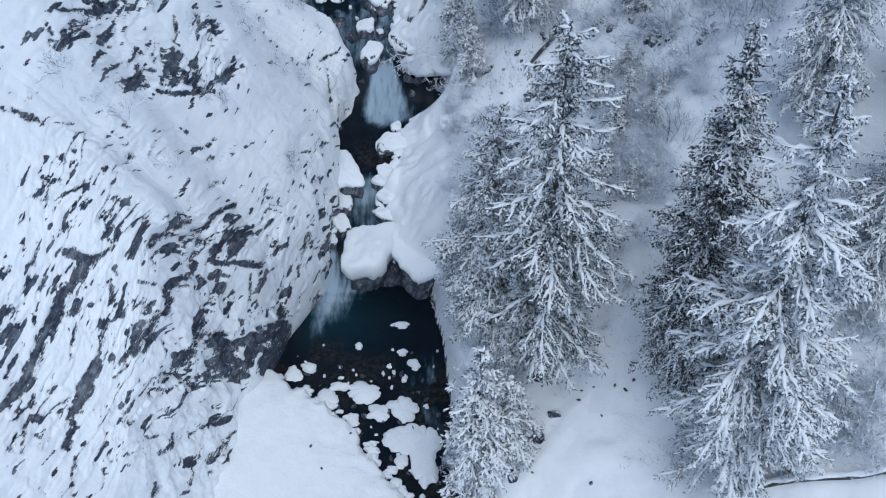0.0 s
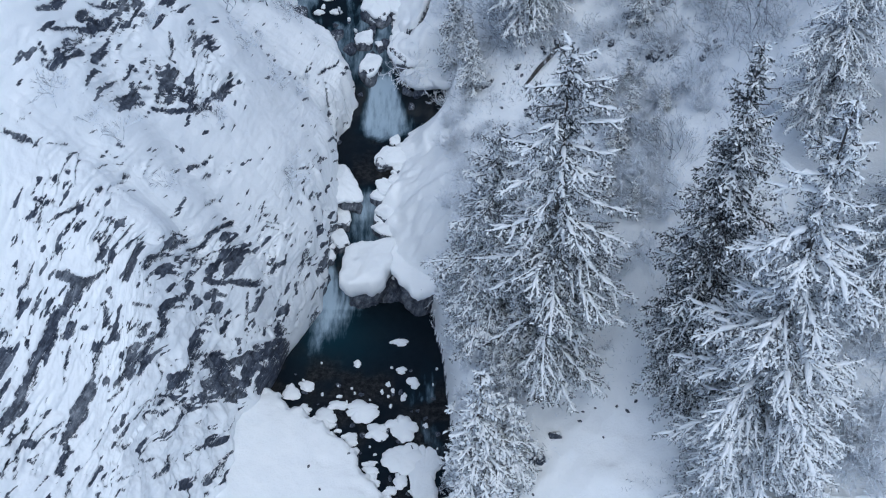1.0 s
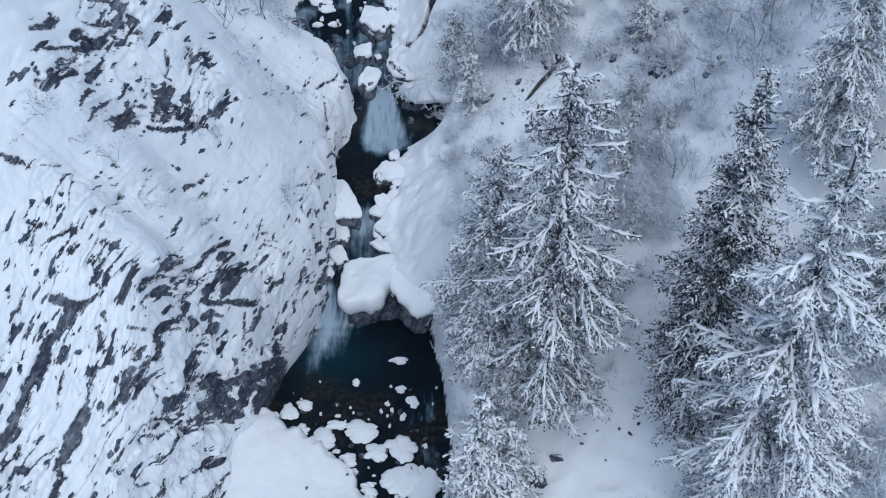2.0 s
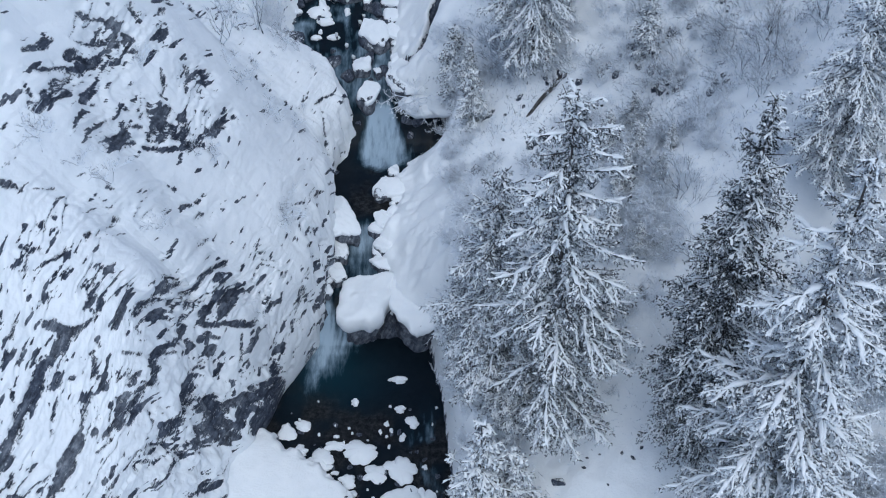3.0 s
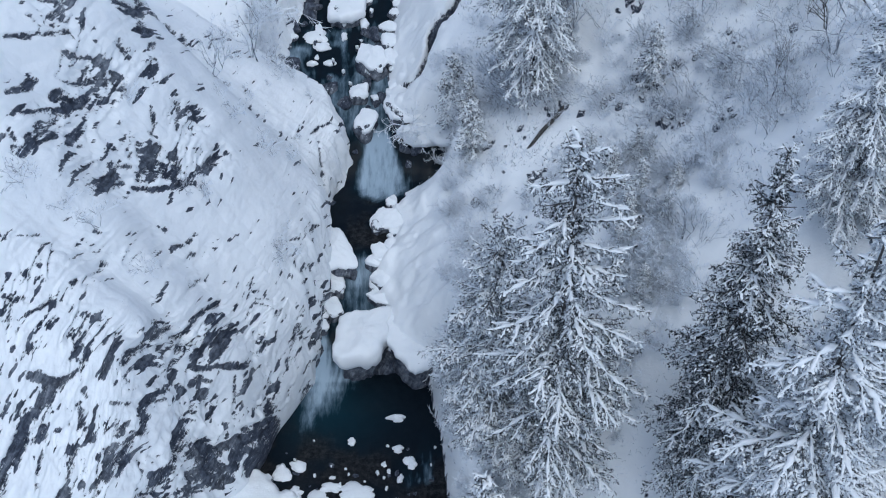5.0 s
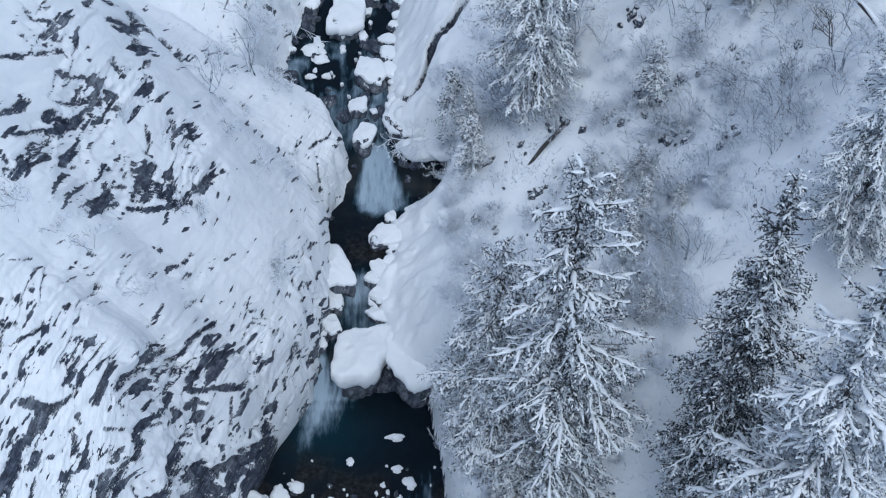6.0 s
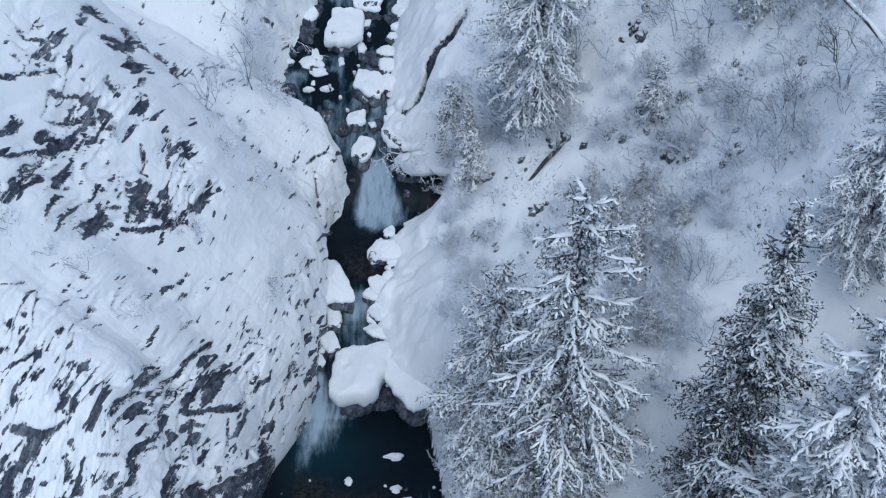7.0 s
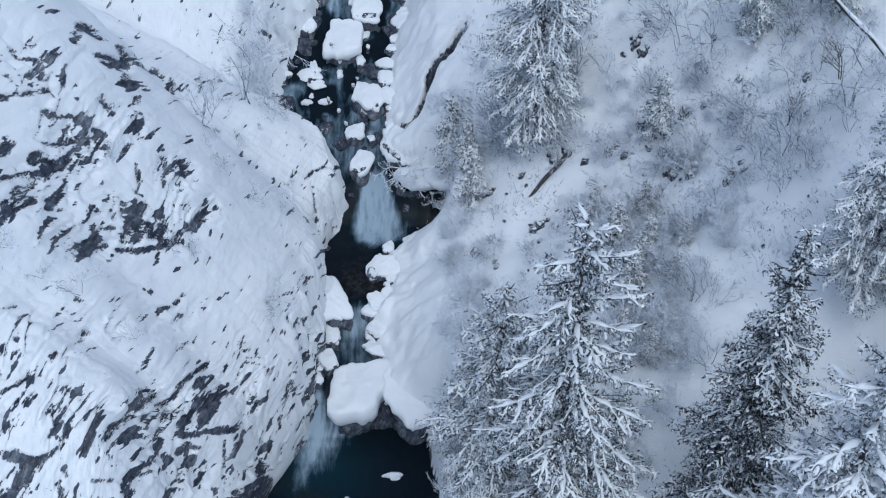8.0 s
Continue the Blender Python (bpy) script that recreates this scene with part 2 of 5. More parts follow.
right_x = line((-40, 12), (30, 4), (40, 2.2), (44, 1.6), (47, 1), (50, 0.6), (54.5, 0.2), (56.5, -0.36), (58.8, -0.5), (59.6, -2.2), (60.2, -3.6), (62.7, -3.9), (64.1, -4.4), (65.6, -4.8), (66.6, -3.9), (68.2, -3.2), (69.4, -3.6), (70.7, -4.1), (71.5, -2.6), (73.9, -0.7), (76, -0.7), (76.9, -2.4), (78, -3.6), (80, -4.1), (81.5, -3.4), (82.4, -4), (86, -3.9), (89, -3.5), (93, -2.7), (100, -3), (160, -6))
right_wall = line((-40, 1), (36, 1.5), (40, 2.2), (44, 3.5), (47, 5.5), (50, 7.3), (55, 8.0), (57.5, 6.0), (60, 1.6), (64, 1.0), (72, 0.9), (76, 1.8), (80, 1.2), (160, 1.2))
slope_x = line((-40, 14), (30, 6.0), (40, 2.6), (44, 1.4), (50, 0.6), (57, 0.4), (60, 0.2), (66, 0.5), (74, 0.4), (80, -0.6), (90, -1.0), (160, -2))
slope_z = line((-40, -4), (30, -0.5), (40, 3.0), (43, 4.0), (46, 5.2), (50, 8.0), (54, 8.8), (58, 8.8), (62, 8.2), (67, 8.0), (72, 9.3), (80, 11.5), (90, 13.5), (160, 34))
slope_rise = line((-40, 0.5), (40, 0.42), (43, 0.42), (46, 0.45), (50, 0.62), (54, 0.74), (58, 0.80), (66, 0.72), (74, 0.82), (90, 0.85), (160, 0.6))


def left_height(u, y):
    """Height over the water, u metres into the left cliff."""
    w = left_width(y)
    far = np.clip(u - w, 0, None)
    broad = lambda f: (f(y - 4.5) + 2 * f(y - 3) + 3 * f(y - 1.5) + 4 * f(y) + 3 * f(y + 1.5) + 2 * f(y + 3) + f(y + 4.5)) / 16
    back = step(0, 9, far)
    steep = left_steep(y) * (1 - back) + broad(left_steep) * back
    rise = left_rise(y) * (1 - back) + broad(left_rise) * back
    up = steep * (0.35 * np.clip(u / w, 0, 1) + 0.65 * step(-0.15, 1, u / w))
    return up + rise * (far - 0.125 * ((far - 12) + np.sqrt((far - 12) ** 2 + 20) - 0.82))


def right_height(x, y):
    """Height of the right bank and slope."""
    zw, xr, xs = water_z(y), right_x(y), slope_x(y)
    wall = zw + right_wall(y) * step(-0.1, 0.9, x - xr) - 0.8 * step(0, 1.0, xr - x)
    rise = np.clip(x - xs, 0, None)
    hill = slope_z(y) + slope_rise(y) * np.where(rise < 30, rise, 30 + (rise - 30) * 0.6)
    t = step(0, 1, (x - (xr + 0.6)) / np.maximum(xs + 0.8 - (xr + 0.6), 0.9))
    return np.where(x < xr + 0.6, wall, wall * (1 - t) + hill * t)


def land(x, y):
    """Height of the land at a place, without its roughness."""
    x, y = np.asarray(x, float), np.asarray(y, float)
    u = left_x(y) - x
    return np.where(u > 0, water_z(y) + left_height(u, y), right_height(x, y))


# ---- left cliff ----
ACROSS, UPHILL = np.array((1.0, 0, 0)), np.array((0, 0.752, 0.659))


def spot(a, b, a0, b0, ra, rb, lean=0.0, seed=0):
    """A ragged patch on the face, 0 to 1, round (a0, b0), leaning like the strata."""
    c, s = math.cos(lean), math.sin(lean)
    p, q = (a - a0) * c + (b - b0) * s, -(a - a0) * s + (b - b0) * c
    r = np.sqrt((p / ra) ** 2 + (q / rb) ** 2) + 1.1 * (fbm(a * 0.9, b * 0.9, seed, 4, 40) - 0.47)
    return step(1.15, 0.6, r), -q / rb


CRAGS = []


def crag(wide, *course):
    """A band of bare rock, half so wide, that follows a course over the face; thin ones also paint shadow gaps as rock.
    """
    CRAGS.append((wide, course))


ROUGH = []


def rough(a0, b0, ra, rb, lean, amount):
    """A stretch of the face where the strata break through the snow."""
    ROUGH.append((a0, b0, ra, rb, lean, amount))


crag(0.37, (-19.1, 47.1), (-18.2, 46.6))
crag(0.33, (-18.4, 46.5), (-19.1, 45.4), (-19.7, 44.6), (-20.3, 43.1), (-20.7, 42.1), (-21.2, 40.7), (-21.8, 39.7), (-22.2, 39.1))
crag(0.17, (-18.2, 46.6), (-17.7, 47.0), (-17.1, 47.7))
crag(0.17, (-14.4, 49.0), (-14.9, 48.4), (-15.3, 48.0))
crag(0.08, (-15.3, 48.0), (-15.6, 47.4))
crag(0.12, (-12.7, 50.1), (-13.1, 49.7), (-13.6, 49.2))
crag(0.20, (-13.5, 49.2), (-14.0, 48.3), (-14.2, 47.6))
crag(0.18, (-17.0, 49.1), (-17.3, 48.4), (-17.7, 47.6))
crag(0.11, (-20.1, 51.0), (-19.8, 50.7), (-19.4, 50.9))
crag(0.09, (-19.9, 50.5), (-20.0, 49.5), (-20.1, 48.5))
crag(0.08, (-19.6, 49.6), (-19.7, 48.7))
crag(0.13, (-17.6, 51.5), (-17.2, 51.7), (-17.1, 52.0), (-16.9, 52.5))
crag(0.06, (-17.5, 51.3), (-17.0, 51.5))
crag(0.11, (-19.3, 50.0), (-18.8, 50.3), (-18.3, 50.7))
crag(0.08, (-18.8, 49.7), (-18.3, 49.6), (-18.2, 50.0))
crag(0.12, (-21.6, 54.3), (-20.9, 54.1), (-20.3, 53.9), (-19.8, 53.8))
crag(0.09, (-19.8, 53.8), (-19.4, 53.8), (-19.1, 53.8))
crag(0.11, (-17.1, 54.0), (-16.7, 53.8))
crag(0.15, (-14.6, 53.3), (-14.2, 53.3))
crag(0.16, (-14.0, 53.5), (-13.7, 53.9))
crag(0.09, (-14.0, 52.6), (-13.8, 52.9))
crag(0.08, (-9.9, 53.6), (-8.8, 53.8))
crag(0.07, (-11.2, 50.2), (-10.7, 50.1), (-10.1, 50.1))
crag(0.07, (-10.1, 50.1), (-10.1, 49.5))
crag(0.09, (-11.2, 50.5), (-10.9, 50.6))
crag(0.25, (-13.4, 46.5), (-12.4, 46.4), (-11.4, 46.3))
crag(0.10, (-13.7, 45.8), (-13.0, 45.7))
crag(0.10, (-16.1, 45.6), (-15.6, 45.4), (-15.0, 45.4), (-14.7, 45.2))
crag(0.14, (-15.2, 45.2), (-15.1, 44.5), (-15.3, 43.7))
crag(0.18, (-16.5, 43.1), (-16.0, 43.4), (-15.5, 43.5))
crag(0.19, (-15.5, 43.4), (-16.0, 42.7), (-16.5, 42.0), (-17.5, 40.9))
crag(0.23, (-13.9, 44.0), (-14.3, 43.2), (-14.4, 42.0))
crag(0.25, (-14.4, 42.0), (-15.0, 40.9), (-15.4, 40.2))
crag(0.39, (-13.8, 41.8), (-13.6, 40.7), (-13.5, 39.5))
crag(0.28, (-14.0, 40.4), (-14.0, 39.2))
crag(0.41, (-13.0, 41.2), (-12.1, 41.6))
crag(0.43, (-11.5, 41.8), (-10.8, 42.2))
crag(0.47, (-12.5, 40.4), (-11.6, 41.1), (-10.6, 41.8))
crag(0.26, (-13.2, 39.5), (-12.8, 40.1))
crag(0.37, (-18.3, 41.3), (-18.8, 39.9), (-19.2, 38.8))
crag(0.28, (-19.2, 38.8), (-19.4, 37.9), (-19.5, 37.0))
crag(0.13, (-16.9, 41.0), (-17.3, 40.6), (-17.6, 40.4))
crag(0.13, (-15.4, 40.1), (-15.6, 39.6), (-15.9, 39.1))
crag(0.10, (-14.9, 39.6), (-15.0, 39.0), (-15.3, 38.4))
crag(0.13, (-16.0, 35.7), (-15.8, 35.8), (-15.6, 36.0))
crag(0.12, (-15.6, 36.0), (-15.5, 36.5))
crag(0.08, (-16.4, 37.0), (-16.2, 36.7), (-15.9, 36.7))
crag(0.14, (-14.3, 34.2), (-14.0, 34.8))
crag(0.18, (-15.0, 33.3), (-15.1, 33.0), (-15.5, 32.3))
crag(0.17, (-16.1, 34.1), (-16.2, 33.4))
crag(0.08, (-19.1, 36.4), (-19.2, 35.6), (-19.2, 34.5))
crag(0.08, (-18.0, 36.0), (-17.9, 35.3), (-18.0, 34.6))
crag(0.09, (-20.4, 47.6), (-20.7, 46.5), (-21.2, 45.0), (-21.9, 44.0))
crag(0.07, (-21.6, 47.3), (-21.9, 46.7))
crag(0.07, (-21.6, 46.5), (-21.9, 45.7))
crag(0.12, (-17.5, 45.6), (-17.1, 46.0), (-17.2, 46.4))
crag(0.11, (-17.3, 45.4), (-17.5, 44.2), (-17.9, 42.8))
crag(0.09, (-17.9, 42.8), (-18.3, 41.3))
crag(0.06, (-18.9, 44.4), (-19.2, 42.9), (-19.4, 41.4))
crag(0.09, (-21.4, 38.2), (-21.7, 37.1))
crag(0.08, (-20.9, 39.8), (-21.2, 38.1), (-21.2, 37.0))
crag(0.19, (-20.2, 63.1), (-19.6, 63.3), (-19.1, 63.5), (-18.5, 63.9))
crag(0.21, (-18.7, 64.8), (-18.9, 64.4))
crag(0.13, (-19.5, 64.3), (-19.3, 64.1))
crag(0.09, (-19.5, 65.6), (-19.3, 65.2), (-18.7, 65.3))
crag(0.13, (-18.6, 65.2), (-18.5, 64.4))
crag(0.31, (-17.8, 67.7), (-17.3, 67.2))
crag(0.19, (-17.7, 67.0), (-17.7, 66.6))
crag(0.31, (-17.0, 66.2), (-16.8, 66.3))
crag(0.25, (-16.7, 65.9), (-16.6, 65.9))
crag(0.11, (-16.9, 67.3), (-16.6, 66.5), (-16.2, 65.2))
crag(0.08, (-16.4, 66.6), (-16.2, 66.4))
crag(0.17, (-16.7, 63.8), (-16.5, 63.5))
crag(0.09, (-16.7, 64.4), (-16.7, 63.9))
crag(0.24, (-18.3, 62.8), (-17.9, 62.9), (-17.4, 62.7))
crag(0.14, (-16.9, 62.3), (-16.5, 62.4))
crag(0.16, (-16.6, 62.2), (-17.0, 61.8), (-17.2, 61.6))
crag(0.10, (-17.4, 61.8), (-17.6, 61.1))
crag(0.15, (-18.5, 61.4), (-18.2, 61.4), (-17.8, 61.7))
crag(0.12, (-15.7, 64.4), (-15.7, 63.8), (-15.5, 63.5))
crag(0.16, (-19.4, 61.3), (-19.6, 60.7), (-19.9, 60.4))
crag(0.20, (-18.6, 60.9), (-18.8, 60.4))
crag(0.18, (-18.5, 60.6), (-18.1, 60.5), (-17.8, 60.8))
crag(0.23, (-18.1, 60.4), (-18.4, 60.0), (-18.7, 59.9))
crag(0.20, (-18.6, 59.7), (-18.8, 59.1), (-19.0, 58.4), (-19.5, 57.6))
crag(0.15, (-19.5, 59.6), (-19.2, 59.7), (-18.9, 60.0))
crag(0.13, (-19.4, 58.4), (-19.1, 58.7), (-19.0, 59.2))
crag(0.10, (-19.9, 58.9), (-19.7, 58.2), (-19.8, 57.7))
crag(0.20, (-15.2, 58.7), (-15.4, 58.1))
crag(0.25, (-14.6, 58.2), (-14.5, 57.5), (-14.9, 57.1))
crag(0.18, (-15.8, 57.4), (-16.0, 56.8))
crag(0.17, (-16.2, 56.4), (-15.4, 56.3), (-14.6, 56.5), (-13.9, 56.8))
crag(0.15, (-14.1, 56.8), (-13.4, 57.6), (-12.8, 58.5))
crag(0.24, (-15.0, 57.7), (-15.5, 56.9))
crag(0.12, (-16.8, 57.4), (-16.3, 57.5))
crag(0.12, (-17.3, 56.1), (-17.2, 56.2))
crag(0.12, (-16.8, 56.5), (-16.6, 56.6))
crag(0.10, (-17.2, 58.8), (-16.9, 58.8))
crag(0.09, (-17.9, 59.3), (-17.7, 59.2))
crag(0.06, (-15.4, 60.8), (-15.3, 60.1), (-15.4, 59.3))
crag(0.09, (-14.6, 61.3), (-14.4, 60.6), (-14.4, 59.7))
crag(0.08, (-16.3, 58.8), (-16.3, 58.0))
crag(0.08, (-16.0, 58.8), (-16.0, 58.1))
crag(0.06, (-18.1, 58.2), (-17.9, 58.3))
crag(0.11, (-20.8, 53.9), (-20.0, 53.7))
# a notch and a crease of the snow wall, their shade painted as rock
crag(0.14, (-8.9, 61.2), (-8.4, 61.7), (-7.7, 62.1))
crag(0.07, (-8.5, 60.9), (-8.3, 59.3), (-8.0, 57.4))
crag(0.07, (-10.1, 53.5), (-9.4, 53.6), (-8.7, 53.4))
crag(0.09, (-11.1, 49.9), (-10.3, 49.7))
crag(0.07, (-11.8, 45.8), (-12.2, 43.3))
crag(0.07, (-8.6, 49.6), (-9.3, 47.1), (-9.7, 45.7))
crag(0.40, (-13.6, 41.8), (-13.3, 40.2))
crag(0.30, (-12.9, 39.2), (-12.5, 40.0))
crag(0.12, (-21.7, 41.6), (-22.0, 40.8))
crag(0.11, (-20.9, 39.2), (-21.2, 38.3))
rough(-19.9, 49.1, 1.35, 2.55, 0.75, 0.6)
rough(-17.2, 48.4, 1.22, 1.68, 0.9, 0.7)
rough(-14.8, 47.7, 3.60, 1.80, 0.9, 0.7)
rough(-16.9, 43.7, 6.22, 3.42, 1.0, 0.65)
rough(-11.8, 48.4, 0.94, 1.81, 1.1, 0.9)
rough(-8.4, 49.1, 1.02, 2.94, 1.2, 1.0)
rough(-13.6, 40.7, 2.13, 2.67, 1.0, 1.0)
rough(-20.9, 42.7, 1.83, 4.58, 1.1, 0.7)
rough(-17.0, 38.1, 5.12, 2.56, 1.1, 0.55)
rough(-14.1, 35.0, 1.63, 1.81, 1.0, 0.7)
rough(-19.9, 36.2, 3.40, 2.16, 1.2, 0.55)
rough(-14.9, 58.0, 1.93, 1.55, 0.8, 1.0)
rough(-17.3, 57.5, 1.76, 1.71, 0.4, 0.8)
rough(-14.7, 60.1, 0.93, 1.40, 1.2, 0.5)
rough(-16.6, 65.8, 1.39, 2.17, 0.9, 0.7)
rough(-18.0, 62.4, 2.05, 1.76, 0.5, 0.7)
rough(-19.2, 59.3, 1.66, 1.66, 0.6, 0.6)
rough(-19.2, 65.0, 1.28, 1.42, 0.5, 0.6)
rough(-17.0, 51.2, 3.71, 1.24, 0.5, 0.40)
rough(-14.1, 53.3, 1.21, 0.86, 0.7, 0.6)
rough(-9.0, 52.6, 1.51, 1.51, 1.2, 0.35)
rough(-16.2, 52.6, 3.50, 1.46, 0.5, 0.4)
rough(-18.1, 60.1, 1.73, 1.73, 0.5, 0.5)
rough(-21.6, 41.0, 1.52, 1.83, 1.1, 1.0)
rough(-12.5, 40.7, 1.67, 1.67, 1.0, 1.0)


def slabs(along, across, size, steps, seed):
    """Slabs of rock under snow: height of the sawtooth, distance below the nearest break, and how far that break looks down the strata."""
    def lie(p, q):
        return steps * (fbm(p * 0.30 / size, q * 0.95 / size, seed, 5, seed) + 0.25 * fbm(p * 0.08, q * 0.12, seed, 2, seed + 9))

    f = lie(along, across)
    gap = 0.05
    down = (f - lie(along, across + gap)) / gap
    side = (f - lie(along + gap, across)) / gap
    slope = np.hypot(down, side) + 0.15
    part_way = f - np.floor(f)
    return np.floor(f) - f, (1 - part_way) / slope, (0.92 * down + 0.38 * side) / slope


FACE = []


def cliff():
    ys = np.concatenate([[-30, 0, 20, 28], np.arange(33, 99, 0.085), [104, 107, 111, 120, 140, 160]])
    us = np.concatenate([np.linspace(0, 1, 200)[:-1] * 3.2 - 0.25, 3.2 - 0.25 + np.linspace(0, 1, 440) ** 1.1 * 20, [25, 28, 34, 45, 70, 120]])
    y, u = np.meshgrid(ys, us, indexing="ij")
    tall = water_z(y) + left_height(u, y) + np.where(u < 0, -1.5, 0)
    x = left_x(y) - u
    p = np.stack([x, y, tall], -1)
    du, dy = np.gradient(p, axis=1), np.gradient(p, axis=0)
    n = np.cross(du, dy)
    n /= np.linalg.norm(n, axis=-1, keepdims=True) + 1e-9
    n *= np.where(n[..., 2:] < 0, -1, 1)
    a, b = p @ ACROSS, p @ UPHILL
    lean = radians(66)
    along, across = -a * math.cos(lean) - b * math.sin(lean), a * math.sin(lean) - b * math.cos(lean)
    across = across + 0.9 * (fbm(a * 0.16, b * 0.16, 4, 3, 7) - 0.45)
    # where the face is broken: below for the most part, and in the stretches named above
    amount = 0.04 + 0.22 * step(52, 46, b - 0.15 * (a + 14))
    for k, (a0, b0, ra, rb, tip, much) in enumerate(ROUGH):
        m, _ = spot(a, b, a0, b0, ra, rb, 0.0, k)
        amount = np.maximum(amount, much * m)
    clump = fbm(a * 0.55, b * 0.55, 3, 4, 5)
    amount = amount * (0.55 + 0.9 * step(0.36, 0.58, clump))
    out = 0.6 * (fbm(along * 0.10, across * 0.22, 1, 3, 11) - 0.45) + 0.36 * (fbm(a * 0.5, b * 0.5, 2, 3, 13) - 0.45) + 0.24 * (fbm(along * 0.9, across * 1.6, 2, 4, 17) - 0.45)
    out += 0.5 * step(74, 68, y) * step(41, 48, y) + 0.4 * step(73, 67, y) * step(49, 53, y)
    bare = np.zeros(a.shape)
    for size, steps, deep, wide, seed in ((2.2, 9.0, 0.40, 0.16, 21), (1.0, 8.0, 0.26, 0.12, 31), (0.45, 7.0, 0.14, 0.085, 47)):
        saw, reach, facing = slabs(along, across, size, steps, seed)
        bold = step(0.40, 0.62, fbm(along * 0.5 / size, across * 0.5 / size, 6, 3, seed + 4))
        out += deep * saw * np.clip(0.12 + amount, 0, 1) * (0.4 + 0.6 * bold)
        here = wide * amount * bold * np.clip(facing * 1.6 - 0.15, 0, 1)
        bare = np.maximum(bare, np.clip(0.5 + (here - reach) / 0.20, 0, 1) * step(0.0, 0.05, here))
    # lesser flecks where rock tips stand out of the snow
    fleck = fbm(along * 1.3, across * 4.2, 2, 4, 157)
    bare = np.maximum(bare, np.clip(0.5 + (fleck - 0.70 + 0.16 * np.clip(amount, 0, 1)) * 7, 0, 1))
    # the bands of rock lie on the slabs as they stand out
    q = p + n * out[..., None]
    a, b = q @ ACROSS, q @ UPHILL
    ragged = 0.7 * (fbm(a * 1.3, b * 1.3, 3, 5, 131) - 0.47) + 0.7 * (fbm(a * 3.6, b * 3.6, 5, 3, 137) - 0.44)
    ledge = 0.4 * step(0.56, 0.64, fbm(a * 1.5, b * 2.4, 7, 4, 139))
    for wide, course in CRAGS:
        low, high = min(c[1] for c in course) - 2.5, max(c[1] for c in course) + 2.5
        near = (b > low) & (b < high)
        an, bn, dist = a[near], b[near], np.full(int(near.sum()), 9.0)
        above = np.zeros(dist.shape)
        for (a0, b0), (a1, b1) in zip(course, course[1:]):
            da, db = a1 - a0, b1 - b0
            t = np.clip(((an - a0) * da + (bn - b0) * db) / (da * da + db * db + 1e-9), 0, 1)
            d = np.hypot(an - a0 - t * da, bn - b0 - t * db)
            above = np.where(d < dist, (bn - b0 - t * db) / wide, above)
            dist = np.minimum(dist, d)
        edge = (0.68 + (1.2 + 0.10 / wide) * ragged[near]) * wide - dist
        m = step(-0.06, 0.10, edge)
        out[near] -= m * (0.10 + 0.4 * wide * np.clip(above + 0.3, -0.5, 1))
        bare[near] = np.maximum(bare[near], np.clip(0.5 + edge / 0.42, 0, 0.95) - ledge[near])
    # the dark wall that overhangs the pool, and the broken brink above the stream
    up = tall - water_z(y) + 5 * (fbm(along * 0.4, across * 0.9, 6, 4, 151) - 0.45)
    foot = step(3.4, 2.0, up) * step(50.0, 51.0, y) * step(56.0, 54.0, y)
    bare = np.maximum(bare, 0.85 * foot - 0.6 * ledge)
    brink = step(2.6, 0.8, u) * step(56, 58, y) * step(72, 69, y)
    bare = np.maximum(bare, 0.62 * brink * step(0.54, 0.62, fbm(along * 0.5, across * 2.2, 6, 4, 153)))
    edged = np.pad(out, 1, mode="edge")
    out = 0.5 * out + 0.125 * (edged[:-2, 1:-1] + edged[2:, 1:-1] + edged[1:-1, :-2] + edged[1:-1, 2:])
    flutes = 0.9 * (fbm(y * 1.3, tall * 0.30, 5, 4, 83) - 0.45) * step(2.2, 0.6, u) * step(57, 60, y)
    flutes += 1.3 * (fbm(y * 0.8, tall * 0.6, 5, 4, 87) - 0.40) * step(3.0, 0.8, u) * step(51.5, 50, y)
    out = out * step(-0.25, 0.5, u) + flutes * step(-0.25, 0.0, u)
    p = p + n * out[..., None]
    me = mesh_of("cliff", p.reshape(-1, 3), grid_faces(*y.shape)[:, ::-1], cliff_mat)
    paint(me, "bare", bare)
    FACE.append(p.reshape(-1, 3))
    tagged(new("cliff", me), "steep grey rock cliff plastered with snow beside the stream", "cliff", kind="structure")


cliff()

# ---- ground: stream bed, snow bank and right-hand slope in one sheet ----
bank_edge = line((-40, 2), (30, 1.5), (38, 0.2), (42, -2.0), (44, -3.6), (46, -5.2), (48, -6.6), (49.3, -8.2), (50.2, -9.6), (51.2, -10.6), (52.2, -12.5), (54, -14), (160, -30))


